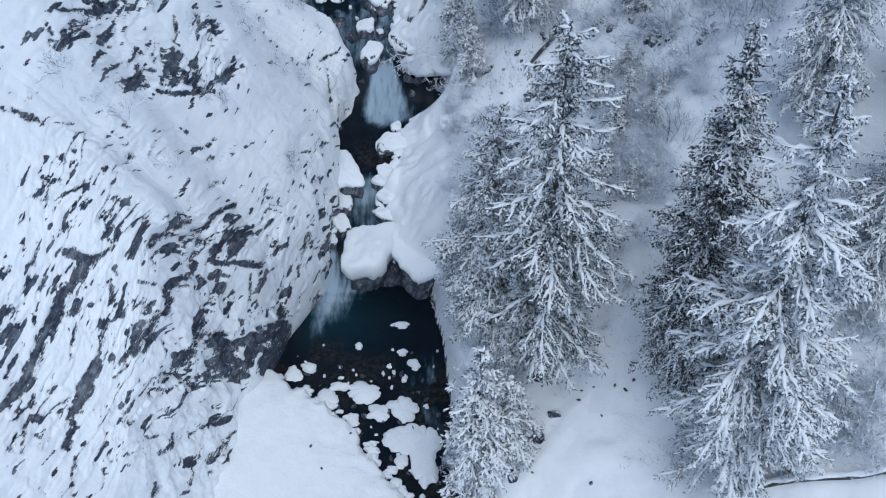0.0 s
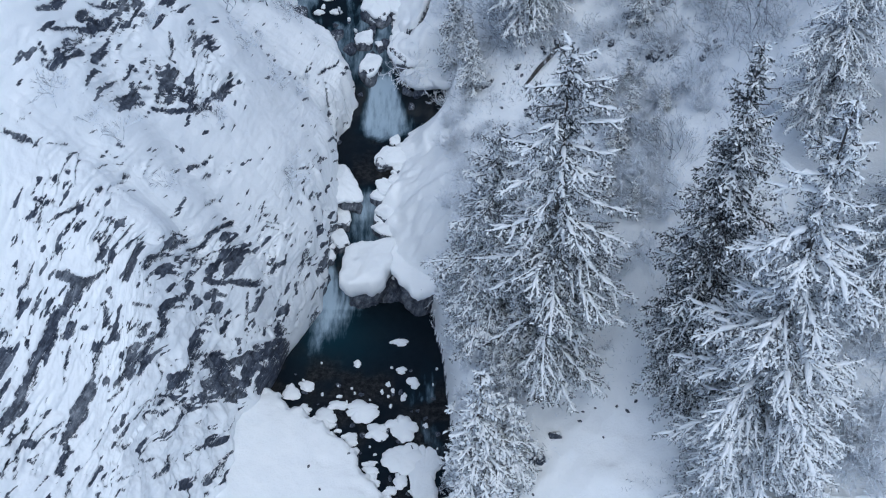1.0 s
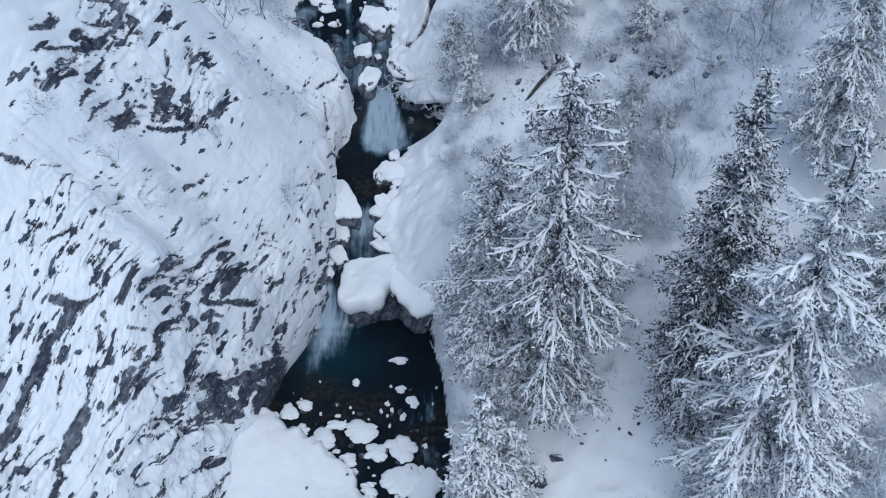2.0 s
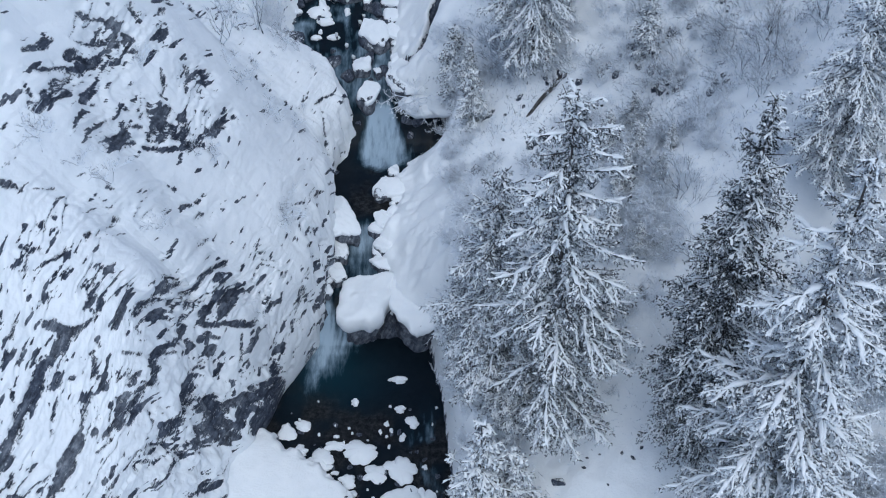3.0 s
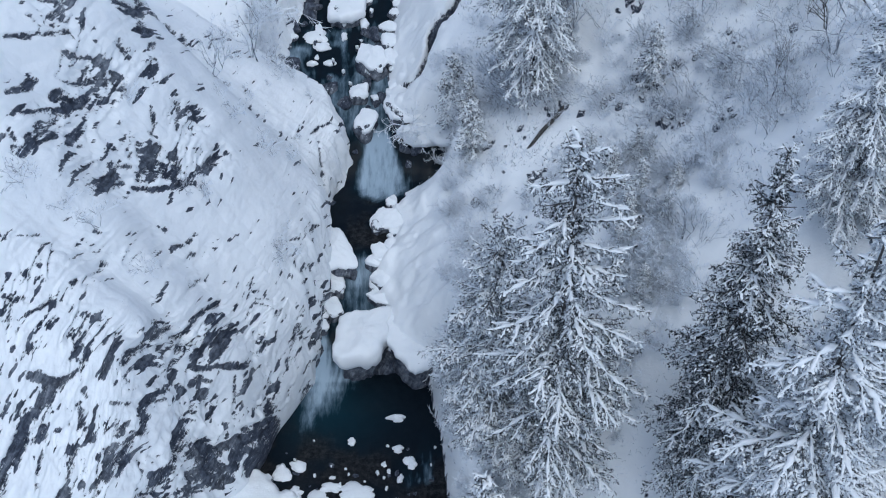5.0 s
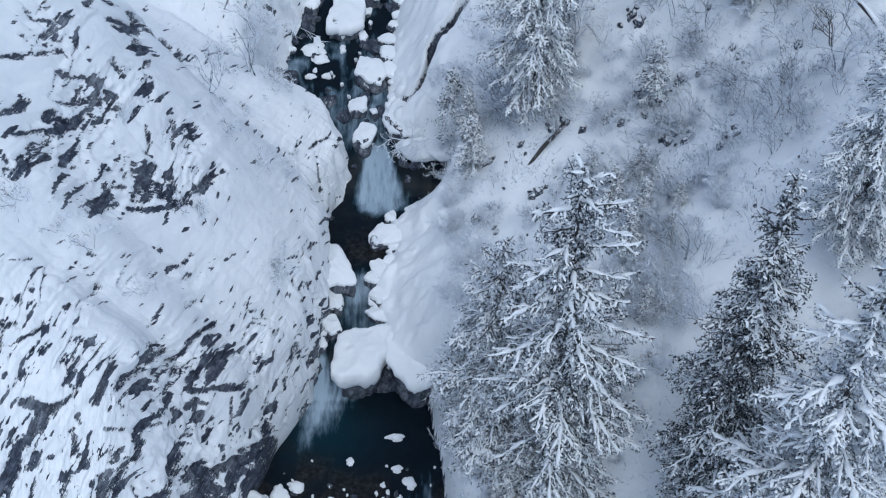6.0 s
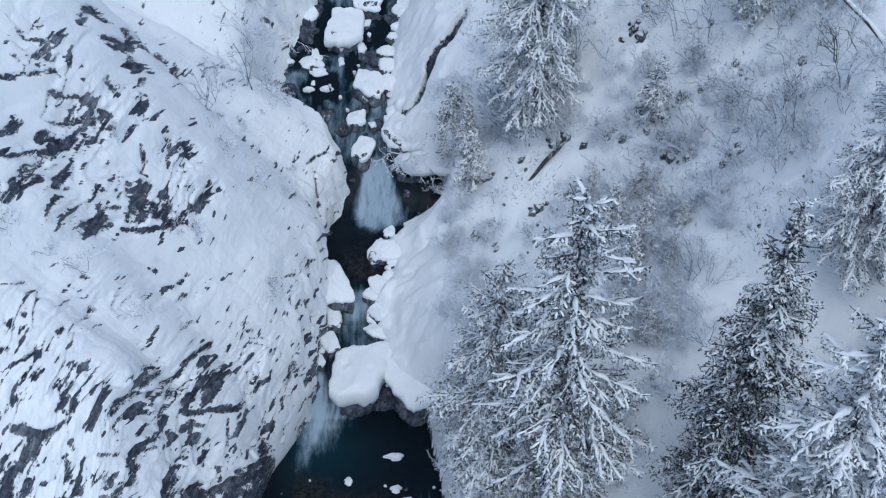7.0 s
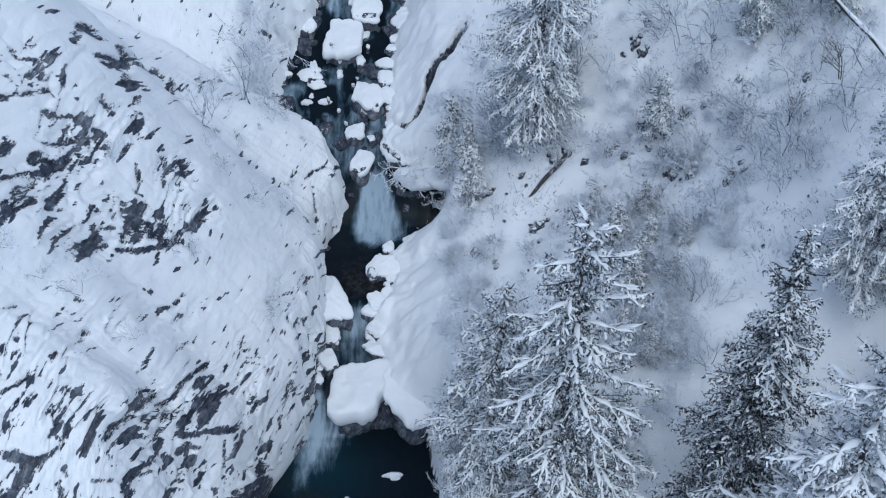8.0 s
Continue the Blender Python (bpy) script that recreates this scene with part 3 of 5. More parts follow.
def ground_height(x, y):
    """Height of the ground sheet with its snow drifts."""
    u = left_x(y) - x
    edge = step(57, 60, y) * step(5.6, 3.4, x - right_x(y))
    z_right = right_height(x + edge * 1.1 * (fbm(x * 0.8, y * 0.8, 6, 4, 25) - 0.50), y)
    z_right = z_right + edge * step(0.1, 0.8, x - right_x(y)) * (0.8 * np.abs(fbm(x * 0.5, y * 0.5, 4, 3, 35) - 0.45) + 0.5 * (fbm(x * 1.7, y * 1.7, 4, 3, 39) - 0.44))
    z = np.where(u > 0, water_z(y) - 1.0 + np.where(u > 2.5, left_height(u, y) - 2.5, 0) * step(2.5, 8, u), z_right)
    wobble = 0.9 * (fbm(x * 0.9, y * 0.9, 2, 4, 15) - 0.47) * 2 + 0.9 * (fbm(x * 2.6, y * 2.6, 2, 3, 16) - 0.44)
    inside = bank_edge(y) + wobble - x
    drift = 1.25 + 0.35 * (fbm(x * 0.2, y * 0.2, 3, 3, 17) - 0.4) + 0.5 * (fbm(x * 0.9, y * 0.9, 3, 4, 18) - 0.44) * step(4.5, 0.5, inside) + 0.03 * np.clip(inside, 0, 12)
    bank = water_z(y) - 0.9 + (drift + 0.6) * np.sqrt(np.clip(step(-0.1, 0.9, inside), 0, 1)) 
    z = np.where((y < 56) & (x < right_x(y)), np.maximum(z, bank), z)
    hollow = np.hypot((x + 1.2) / 1.5, (y - 74.2) / 1.9) + 0.5 * (fbm(x * 0.9, y * 0.9, 5, 3, 45) - 0.47)
    z = np.minimum(z, 3.5 + 7 * np.clip(hollow - 1, 0, None))
    rough = step(-0.3, 1.5, x - right_x(y)) * step(1.0, 1.5, hollow)
    z = z + rough * (1.3 * (fbm(x * 0.22, y * 0.22, 1, 4, 3) - 0.47) + 0.45 * (fbm(x * 0.9, y * 0.9, 2, 3, 5) - 0.44))
    return z


CLEFT = ((1.7, 83.4), (0.8, 82.5), (-0.3, 82.1), (-0.6, 80.9), (-1.4, 79.8), (-2.3, 79.5), (-3.4, 80.2))


def cleft(x, y):
    """Nearness to the dark cleft that cuts the right bank, 0 to 1."""
    best = np.full(np.shape(x), 9.0)
    for (ax, ay), (bx, by) in zip(CLEFT, CLEFT[1:]):
        dx, dy = bx - ax, by - ay
        t = np.clip(((x - ax) * dx + (y - ay) * dy) / (dx * dx + dy * dy), 0, 1)
        best = np.minimum(best, np.hypot(x - ax - t * dx, y - ay - t * dy))
    return step(0.50, 0.24, best + 0.5 * (fbm(x * 1.2, y * 1.2, 3, 3, 55) - 0.45))


def ground():
    xs = np.concatenate([[-1500, -700, -300, -150, -80, -50, -35, -24], np.arange(-18, 0.9, 0.13), np.arange(1, 27, 0.19), np.arange(27, 34, 0.6), [36, 40, 46, 55, 70, 100, 150, 300, 700, 1500]])
    ys = np.concatenate([[-1500, -700, -300, -100, -30, 0, 15, 24, 30], np.arange(34, 98, 0.15), np.arange(98, 112, 0.6), [115, 120, 130, 150, 180, 250, 400, 800, 1500]])
    y, x = np.meshgrid(ys, xs, indexing="ij")
    z = ground_height(x, y)
    far = np.clip(np.maximum(np.abs(x) - 120, np.abs(y - 60) - 120), 0, None)
    z = np.where(far > 0, np.minimum(z, 80 + 0 * z), z)
    gap = cleft(x, y)
    z = z - 1.7 * gap
    me = mesh_of("ground", np.stack([x, y, z], -1).reshape(-1, 3), grid_faces(*y.shape), slope_mat)
    rocky = step(0.66, 0.74, fbm(x * 0.55, y * 0.55, 4, 4, 23)) * step(2, 5, x - right_x(y)) * 0.5
    cave = 0.9 * np.exp(-(((x + 0.8) / 1.2) ** 2 + ((y - 74.8) / 1.7) ** 2)) * (z < 8.5)
    wet = 1.2 * (z < water_z(y) + 0.1) * (np.abs(x) < 30)
    # bare rock colour also darkens the cleft and the hollow by the cascade
    paint(me, "bare", rocky + wet + cave + 1.2 * gap)
    tagged(new("ground", me), "deep fresh snow over the valley floor and wooded slope", "ground", kind="structure")


ground()


# ---- the stream ----
def stream():
    ys = np.concatenate([[-40, -20, 0, 20, 30], np.arange(34, 98, 0.16), [104, 110, 130, 160]])
    ks = np.linspace(0, 1, 84)
    y, k = np.meshgrid(ys, ks, indexing="ij")
    x = left_x(y) - 1.2 + k * (right_x(y) + 0.9 - left_x(y) + 1.2)
    fall = np.abs(np.gradient(water_z(ys), ys))[:, None] + 0 * x
    side = np.abs(k - 0.5) * 2
    flow = fbm(x * 1.1 + 0.25 * np.sin(y * 0.8), y * 0.16, 2, 4, 97)
    foam = np.clip(fall * 0.95, 0, 0.85) * step(0.30, 0.62, flow) * step(1.0, 0.75, side)
    foam += 0.85 * np.exp(-(((x + 7.9) / 1.5) ** 2 + ((y - 57.8) / 1.9) ** 2)) + 0.45 * np.exp(-(((x + 8.0) / 2.2) ** 2 + ((y - 55.6) / 1.5) ** 2)) * step(0.40, 0.60, fbm(x * 0.8, y * 0.5, 3, 4, 93))
    foam += 0.85 * np.exp(-(((x + 0.9) / 1.1) ** 2 + ((y - 50.6) / 2.6) ** 2)) * step(0.30, 0.62, fbm(x * 1.6, y * 0.5, 3, 4, 94)) + 0.3 * np.exp(-(((x + 0.2) / 0.8) ** 2 + ((y - 46.5) / 2.0) ** 2))
    chute = (77.0 - y) / 4.5
    spill = chute + 0.10 * ((x + 4.2) / 2.2) ** 2 + 0.45 * (fbm(x * 0.9, y * 0.9, 3, 4, 99) - 0.47)
    foam += 0.95 * step(1.05, 0.45, np.abs(x + 4.5 - 0.45 * chute) / (1.0 + 1.7 * np.clip(chute, 0, 1))) * step(-0.1, 0.2, chute) * step(1.25, 0.95, spill)
    foam += step(75, 78, y) * 0.58 * step(0.34, 0.60, fbm(x * 0.9, y * 0.42, 4, 4, 95)) + 0.30 * step(60, 62, y) * step(67.5, 66, y)
    foam = foam * (1 - 0.95 * np.exp(-(((x + 1.2) / 1.3) ** 2 + ((y - 74.6) / 2.0) ** 2)))
    foam = foam * (1 - step(-6.0, -5.0, x) * step(56.5, 57.5, y) * step(62, 61, y))
    foam = np.where((y > 46) & (y < 57), np.minimum(foam, 0.85), foam)
    teal = 0.6 * np.exp(-(((x + 7.0) / 3.2) ** 2 + ((y - 56.0) / 2.6) ** 2)) + 0.6 * np.clip(foam, 0, 1)
    rip = 0.05 + 0.35 * np.clip(fall, 0, 1)
    z = water_z(y) + rip * (fbm(x * 1.3, y * 0.7, 1, 4, 91) - 0.47)
    pool = step(-6.7, -5.7, x) * step(57.5, 58, y) * step(61.8, 60.8, y)
    z = z - pool * np.clip(water_z(y), 0, None)
    me = mesh_of("stream", np.stack([x, y, z], -1).reshape(-1, 3), grid_faces(*y.shape), water_mat)
    paint(me, "foam", foam)
    paint(me, "teal", np.clip(teal, 0, 1))
    shoal = step(54.5, 51.5, y + 0.25 * (x + 4)) + 0.8 * step(64, 66, y) * step(72.5, 71, y)
    paint(me, "shallow", np.clip(shoal, 0, 0.8) * step(0.35, 0.55, fbm(x * 0.5, y * 0.5, 2, 3, 98)))
    tagged(new("stream", me), "dark cold mountain stream with small white cascades and a pool", "water", kind="structure")


stream()


# ---- spruces ----
def bend(base, heading, length, lift, droop, n):
    """A branch's course: leaves at lift, sags, and turns up a little at the tip."""
    t = np.linspace(0, 1, n)
    out = length * t
    z = length * (lift * t - droop * t**1.6 + 0.16 * t**4)
    return np.stack([base[0] + math.cos(heading) * out, base[1] + math.sin(heading) * out, base[2] + z], 1)


def lumps(soup, a, b, r, rng):
    """Spindles of snow from points a to points b, of radii r."""
    n = len(a)
    d = b - a
    d = d / (np.linalg.norm(d, axis=1, keepdims=True) + 1e-9)
    side = np.cross(d, np.array((0, 0, 1.0)))
    side = side / (np.linalg.norm(side, axis=1, keepdims=True) + 1e-6)
    top = np.cross(side, d)
    m1, m2 = a + (b - a) * rng.uniform(0.08, 0.24, (n, 1)), a + (b - a) * rng.uniform(0.74, 0.92, (n, 1))
    r = r[:, None]
    r2 = r * rng.uniform(0.6, 1.1, (n, 1))
    v = np.stack([a - top * r * 0.3, m1 + side * r, m1 + top * r * 0.9, m1 - side * r, m2 + side * r2, m2 + top * r2 * 0.9, m2 - side * r2, b - top * r * 0.3], 1)
    f = np.array([(0, 1, 2), (0, 2, 3), (1, 4, 5), (1, 5, 2), (2, 5, 6), (2, 6, 3), (4, 7, 5), (5, 7, 6)])
    soup.add(v, (np.arange(n)[:, None, None] * 8 + f).reshape(-1, 3))


def blades(soup, at, way, length, width, rng, spread=0.55, hang=0.55):
    """Small needle sprays: narrow leaves of two triangles each."""
    n = len(at)
    v = rng.normal(0, spread, (n, 3)) + way * 0.9
    v[:, 2] -= rng.uniform(0, 2 * hang, n)
    v /= np.linalg.norm(v, axis=1, keepdims=True) + 1e-6
    w = np.cross(v, rng.normal(0, 1, (n, 3)))
    w /= np.linalg.norm(w, axis=1, keepdims=True) + 1e-6
    ln, wd = rng.uniform(0.6, 1.25, (n, 1)) * length, rng.uniform(0.6, 1.3, (n, 1)) * width
    q = np.stack([at, at + v * ln * 0.45 + w * wd, at + v * ln, at + v * ln * 0.45 - w * wd], 1)
    soup.add(q, (np.arange(n)[:, None, None] * 4 + np.array([(0, 1, 2), (0, 2, 3)])).reshape(-1, 3))


def spray(course, heading, green, snow, rng, load, leafy, down):
    """Side twigs with needles and snow along one branch."""
    n = len(course)
    length = np.linalg.norm(course[-1] - course[0])
    k = max(3, int(length / 0.19))
    t = np.repeat((np.arange(k) + 0.7 + 0.3 * rng.uniform(-1, 1, k)) / (k + 0.5), 2)
    way = np.tile((-1.0, 1.0), k)
    keep = rng.uniform(0, 1, 2 * k) > 0.1
    t, way = t[keep], way[keep]
    s = np.clip(t, 0, 0.999) * (n - 1)
    i = s.astype(int)
    here = course[i] + (course[i + 1] - course[i]) * (s - i)[:, None]
    m = len(t)
    tl = (0.18 + 0.13 * length * (1 - t) + 0.1 * rng.uniform(0, 1, m)) * rng.uniform(0.7, 1.25, m)
    th = heading + way * rng.uniform(0.6, 1.2, m)
    d = np.stack([np.cos(th), np.sin(th), -rng.uniform(0.1, 0.8, m) - 0.3 * down], 1)
    d /= np.linalg.norm(d, axis=1, keepdims=True)
    q = np.maximum(4, (tl / 0.056 * leafy).astype(int))
    idx = np.repeat(np.arange(m), q)
    f = rng.uniform(0.05, 1.0, len(idx))
    blades(green, here[idx] + d[idx] * (tl[idx] * f)[:, None], d[idx], 0.18, 0.040, rng, 0.7)
    for lo, hi in ((0.05, 0.5), (0.45, 0.95)):
        laden = rng.uniform(0, 1, m) < load * 0.72
        if laden.any():
            h, dd, tt = here[laden], d[laden], tl[laden, None]
            c = h + dd * tt * rng.uniform(lo, hi, (len(h), 1)) + np.array((0, 0, 0.04)) + rng.normal(0, 0.025, h.shape)
            half = dd * rng.uniform(0.05, 0.14, (len(h), 1)) + rng.normal(0, 0.03, h.shape)
            lumps(snow, c - half, c + half, rng.uniform(0.024, 0.066, len(h)), rng)


def spine_snow(course, snow, rng, size):
    """An uneven ribbon of snow along the top of a branch, broken in places."""
    n = len(course)
    total = np.linalg.norm(np.diff(course, axis=0), axis=1).sum()
    k = max(4, int(total / 0.17))
    t = np.linspace(0.04, 1.0, k)
    pts = np.stack([np.interp(t * (n - 1), np.arange(n), course[:, j]) for j in range(3)], 1)
    pts = pts + rng.normal(0, 0.022, (k, 3)) + np.array((0, 0, 0.04))
    swell = 0.55 + 0.45 * np.sin(np.cumsum(rng.uniform(0.3, 1.6, k)) + rng.uniform(0, 6)) * rng.uniform(0.5, 1, k)
    wide = size * swell * (1.1 - 0.5 * t) * np.clip(np.minimum(t / 0.1, (1.02 - t) / 0.10), 0.25, 1)
    tube(snow, pts, np.maximum(wide, 0.012), 5, 0.8, 0.5)


def spruce_meshes(seed, height, reach, clear=1.5, load=0.6, fleck=1.0, gap=0.55, leafy=1.0, ragged=0.25, needles=None, slim=0.8, size=0.10, airy=0.0):
    """Trunk, boughs, needles and snow of one spruce with its foot at the origin."""
    rng = np.random.RandomState(seed)
    wood, limbs, green, snow = Soup(), Soup(), Soup(), Soup()
    hs = np.linspace(0, 1, 14)
    pts = [np.array((0.10 * math.sin(3 * h + seed) * h, 0.10 * math.cos(2.3 * h + seed) * h, -0.6 + (height + 0.6) * h)) for h in hs]
    tube(wood, pts, [0.011 * height * (1 - h) ** 0.9 + 0.02 for h in hs], 7)
    z = height - 0.35
    while z > clear:
        down = 1 - z / height
        full = reach * (0.05 + 0.95 * min(1, down / 0.70) ** slim) * (1 - 0.52 * max(0, (down - 0.55) / 0.45))
        count = 4 if down < 0.10 else rng.choice((5, 6))
        turn0 = rng.uniform(0, 6.283)
        for k in range(count):
            if down > 0.12 and rng.uniform() < 0.10:
                continue
            heading = turn0 + 6.283 * k / count + rng.uniform(-0.3, 0.3)
            length = full * rng.uniform(1 - ragged * 1.6, 1 + ragged)
            lift = 0.45 - 0.80 * min(1, down * 1.5) + rng.uniform(-0.12, 0.12)
            droop = 0.16 + 0.30 * down + rng.uniform(-0.05, 0.1)
            n = max(4, int(length / 0.35) + 2)
            course = bend((0, 0, z + rng.uniform(-0.25, 0.25)), heading, length, lift, droop, n)
            side = np.array((-math.sin(heading), math.cos(heading), 0)) * rng.uniform(-0.18, 0.18) * length
            course = course + side * (np.linspace(0, 1, n) ** 2)[:, None] + rng.normal(0, 0.02, (n, 3)) * np.linspace(0, 1, n)[:, None]
            tube(limbs, course, [0.035 * (1 - i / n) + 0.008 for i in range(n)], 3)
            heavy = rng.uniform() < load + 0.25 * down
            spray(course, heading, green, snow, rng, fleck * load * (1.0 if heavy else 0.45), leafy, down)
            if heavy:
                spine_snow(course[0 if length < 1 else 1:], snow, rng, size * (0.75 + 0.35 * min(1, length / 3)))
            if length > 1.1:
                forks = int(length / 0.5) if down > airy else int(length / 1.3)
                for j in range(forks):
                    t = 0.22 + 0.62 * (j + rng.uniform(0.1, 0.9)) / forks
                    i = int(t * (n - 1))
                    way = -1 if j % 2 else 1
                    sl = length * (1 - t) * rng.uniform(0.35, 0.75) + 0.25
                    sh = heading + way * rng.uniform(0.45, 0.85)
                    twig = bend(course[i], sh, sl, lift * 0.5 - 0.2, droop * 0.9, max(4, int(sl / 0.3) + 2))
                    tube(limbs, twig, [0.02 * (1 - q / len(twig)) + 0.006 for q in range(len(twig))], 3)
                    spray(twig, sh, green, snow, rng, fleck * load * (1.0 if heavy else 0.45), leafy, down)
                    if heavy and rng.uniform() < 0.8:
                        spine_snow(twig, snow, rng, size * rng.uniform(0.5, 0.8))
        for k in range(5):
            heading = rng.uniform(0, 6.283)
            length = (0.25 + 0.22 * full) * rng.uniform(0.7, 1.2)
            course = bend((0, 0, z - gap * rng.uniform(0.2, 0.8)), heading, length, 0.1 - 0.4 * down, 0.3, 4)
            spray(course, heading, green, snow, rng, load * 0.3, leafy * 1.3, down)
        z -= gap * (1.0 + 0.2 * down) * rng.uniform(0.75, 1.25)
    at = np.stack([rng.normal(0, 0.03, 40), rng.normal(0, 0.03, 40), height - rng.uniform(0, 1.1, 40)], 1)
    blades(green, at, np.tile((0, 0, 0.9), (40, 1)), 0.25, 0.04, rng, 0.6, 0.0)
    lumps(snow, at[:6], at[:6] + np.array((0.05, 0.05, 0.2)), np.full(6, 0.06), rng)
    return (wood.mesh("trunk", bark_mat), limbs.mesh("branchwork", bark_mat), green.mesh("crown", needles or needle_mat, False), snow.mesh("snow_load", snow_mat))


def on_ground(x, y, sink=0.05):
    u = float(left_x(y)) - x
    if u > 0.3:
        near = np.argmin(np.hypot(FACE[0][:, 0] - x, FACE[0][:, 1] - y))
        return (x, y, float(FACE[0][near, 2]) - sink)
    return (x, y, float(ground_height(np.array([x]), np.array([y]))[0]) - sink)


def spruce(x, y, top, meshes, height, label, group="spruces on the slope", turn=0.0):
    at = on_ground(x, y)
    tree = thing("spruce_tree", at, label, "tree", group, turn=turn, scale=(top - at[2]) / height)
    made = {}
    for name, me in zip(("trunk", "branchwork", "crown", "snow_load"), meshes):
        ob = part(name, me, made.get({"branchwork": "trunk", "snow_load": "crown"}.get(name), tree), {"snow_load": "white snow lying on the boughs"}.get(name, ""))
        made[name] = ob
        if name != "trunk":
            tagged(ob, kind="stuff")
    return tree


tall_a = spruce_meshes(3, 27, 4.4, clear=4.5, load=0.85, fleck=0.55, gap=0.86, ragged=0.30, slim=0.46, size=0.165, leafy=1.3, airy=0.36)
tall_b = spruce_meshes(8, 27, 3.9, clear=2.0, load=0.68, fleck=0.75, gap=0.58, ragged=0.22, size=0.10, leafy=1.2, needles=dark_needle_mat)
tall_c = spruce_meshes(15, 28, 4.7, clear=1.5, load=0.9, fleck=0.85, gap=0.92, ragged=0.34, slim=0.7, size=0.185, leafy=1.35, airy=0.25, needles=pale_needle_mat)
tall_d = spruce_meshes(19, 24, 4.4, clear=1.5, load=0.85, gap=0.85, ragged=0.25, needles=pale_needle_mat, size=0.16)
mid_b = spruce_meshes(25, 18, 3.6, clear=0.6, load=0.8, fleck=0.8, leafy=1.35, gap=0.60, ragged=0.35, needles=pale_needle_mat, slim=0.6, size=0.09)
mid_a = spruce_meshes(21, 18, 3.1, clear=1.0, load=0.75, gap=0.62, needles=pale_needle_mat, size=0.09)
small_a = spruce_meshes(33, 11, 2.2, clear=0.4, load=0.95, gap=0.5, needles=pale_needle_mat, size=0.11)
small_b = spruce_meshes(37, 6, 1.6, clear=0.2, load=0.95, gap=0.42, needles=pale_needle_mat, size=0.10)

spruce(5.96, 45.97, 34.7, tall_a, 27, "tall spruce with snow-laden, well-spaced boughs")
spruce(13.8, 43.95, 36.3, tall_b, 27, "tall dark green spruce dusted with snow")
spruce(16.2, 38.6, 38.3, tall_c, 28, "broad tall spruce with long thickly snow-covered boughs")
spruce(20.6, 52.5, 41.0, tall_d, 24, "tall spruce heavily white with snow", turn=2.0)
spruce(24.0, 46.0, 35.0, tall_d, 24, "broad spruce white with snow", turn=1.1)
spruce(25.8, 51.5, 40.0, tall_d, 24, "tall spruce white with snow behind its neighbours", turn=3.4)
spruce(3.1, 48.9, 27.0, mid_b, 18, "frosted spruce at the edge of the ravine")
spruce(2.0, 50.6, 20.5, mid_b, 18, "frosted spruce leaning over the edge of the ravine", turn=2.2)
spruce(2.3, 41.6, 16.0, small_a, 11, "young spruce white with frost above the stream")
spruce(4.1, 42.2, 12.5, small_b, 6, "young spruce white with frost above the stream", turn=1.0)
spruce(4.4, 46.6, 17.0, small_a, 11, "young frosted spruce under a tall spruce", turn=2.1)
spruce(1.3, 53.0, 15.5, small_b, 6, "small frosted spruce at the ravine edge", turn=0.4)
spruce(6.2, 72.4, 36.0, tall_d, 24, "frosted spruce with drooping snowy boughs", turn=1.7)
spruce(2.0, 73.0, 15.0, small_b, 6, "small snow-covered spruce near the stream")
spruce(1.0, 75.6, 14.5, small_b, 6, "small snow-covered spruce near the stream", turn=2.6)
spruce(13.1, 68.4, 22.8, small_b, 6, "small snow-covered spruce on the open slope", turn=0.9)
spruce(19.0, 78.0, 31.0, small_a, 11, "frosted spruce high on the slope", turn=0.9)
spruce(7.8, 75.6, 27.0, mid_a, 18, "frosted spruce half hidden among bare saplings", turn=0.7)
spruce(18.4, 71.2, 30.5, small_a, 11, "snow-laden young spruce beside a bare bush", turn=2.4)
spruce(22.6, 70.0, 33.5, small_a, 11, "snow-laden young spruce behind a leaning trunk", turn=1.3)
spruce(2.2, 70.4, 15.0, small_b, 6, "small snow-covered spruce near the stream", turn=1.9)
for x, y, up, turn in ((10.6, 57.2, 3.4, 0), (11.6, 59.4, 2.8, 1), (10.2, 61.6, 3.2, 2), (11.9, 63.4, 2.6, 3), (9.9, 54.6, 2.6, 4), (12.6, 56.6, 2.2, 5), (9.4, 65.0, 2.4, 2), (11.2, 53.0, 2.4, 1), (12.4, 61.4, 2.0, 4), (13.4, 58.8, 1.8, 2)):
    spruce(x, y, on_ground(x, y)[2] + 1.15 * up, small_b, 6, "low bushy spruce heaped with snow on the slope", turn=turn)


# ---- boulders and snow on the stream ----
def angular(c, s, square, seed):
    """Outline of a broken block: a few straight sides with worn corners."""
    rng = random.Random(seed * 5 + 2)
    sides = 4 if square > 2.9 else rng.choice((5, 5, 6, 7))
    turn = 0 if sides == 4 else rng.uniform(0, 6)
    total = 0
    for k in range(sides):
        w = turn + 6.283 * k / sides + rng.uniform(-0.3, 0.3) * (0.45 if sides == 4 else 1.3)
        total = total + (np.clip(c * math.cos(w) + s * math.sin(w), 0.05, None) / rng.uniform(0.88 if sides == 4 else 0.74, 1.02)) ** 6
    return total ** (-1 / 6) * 1.06


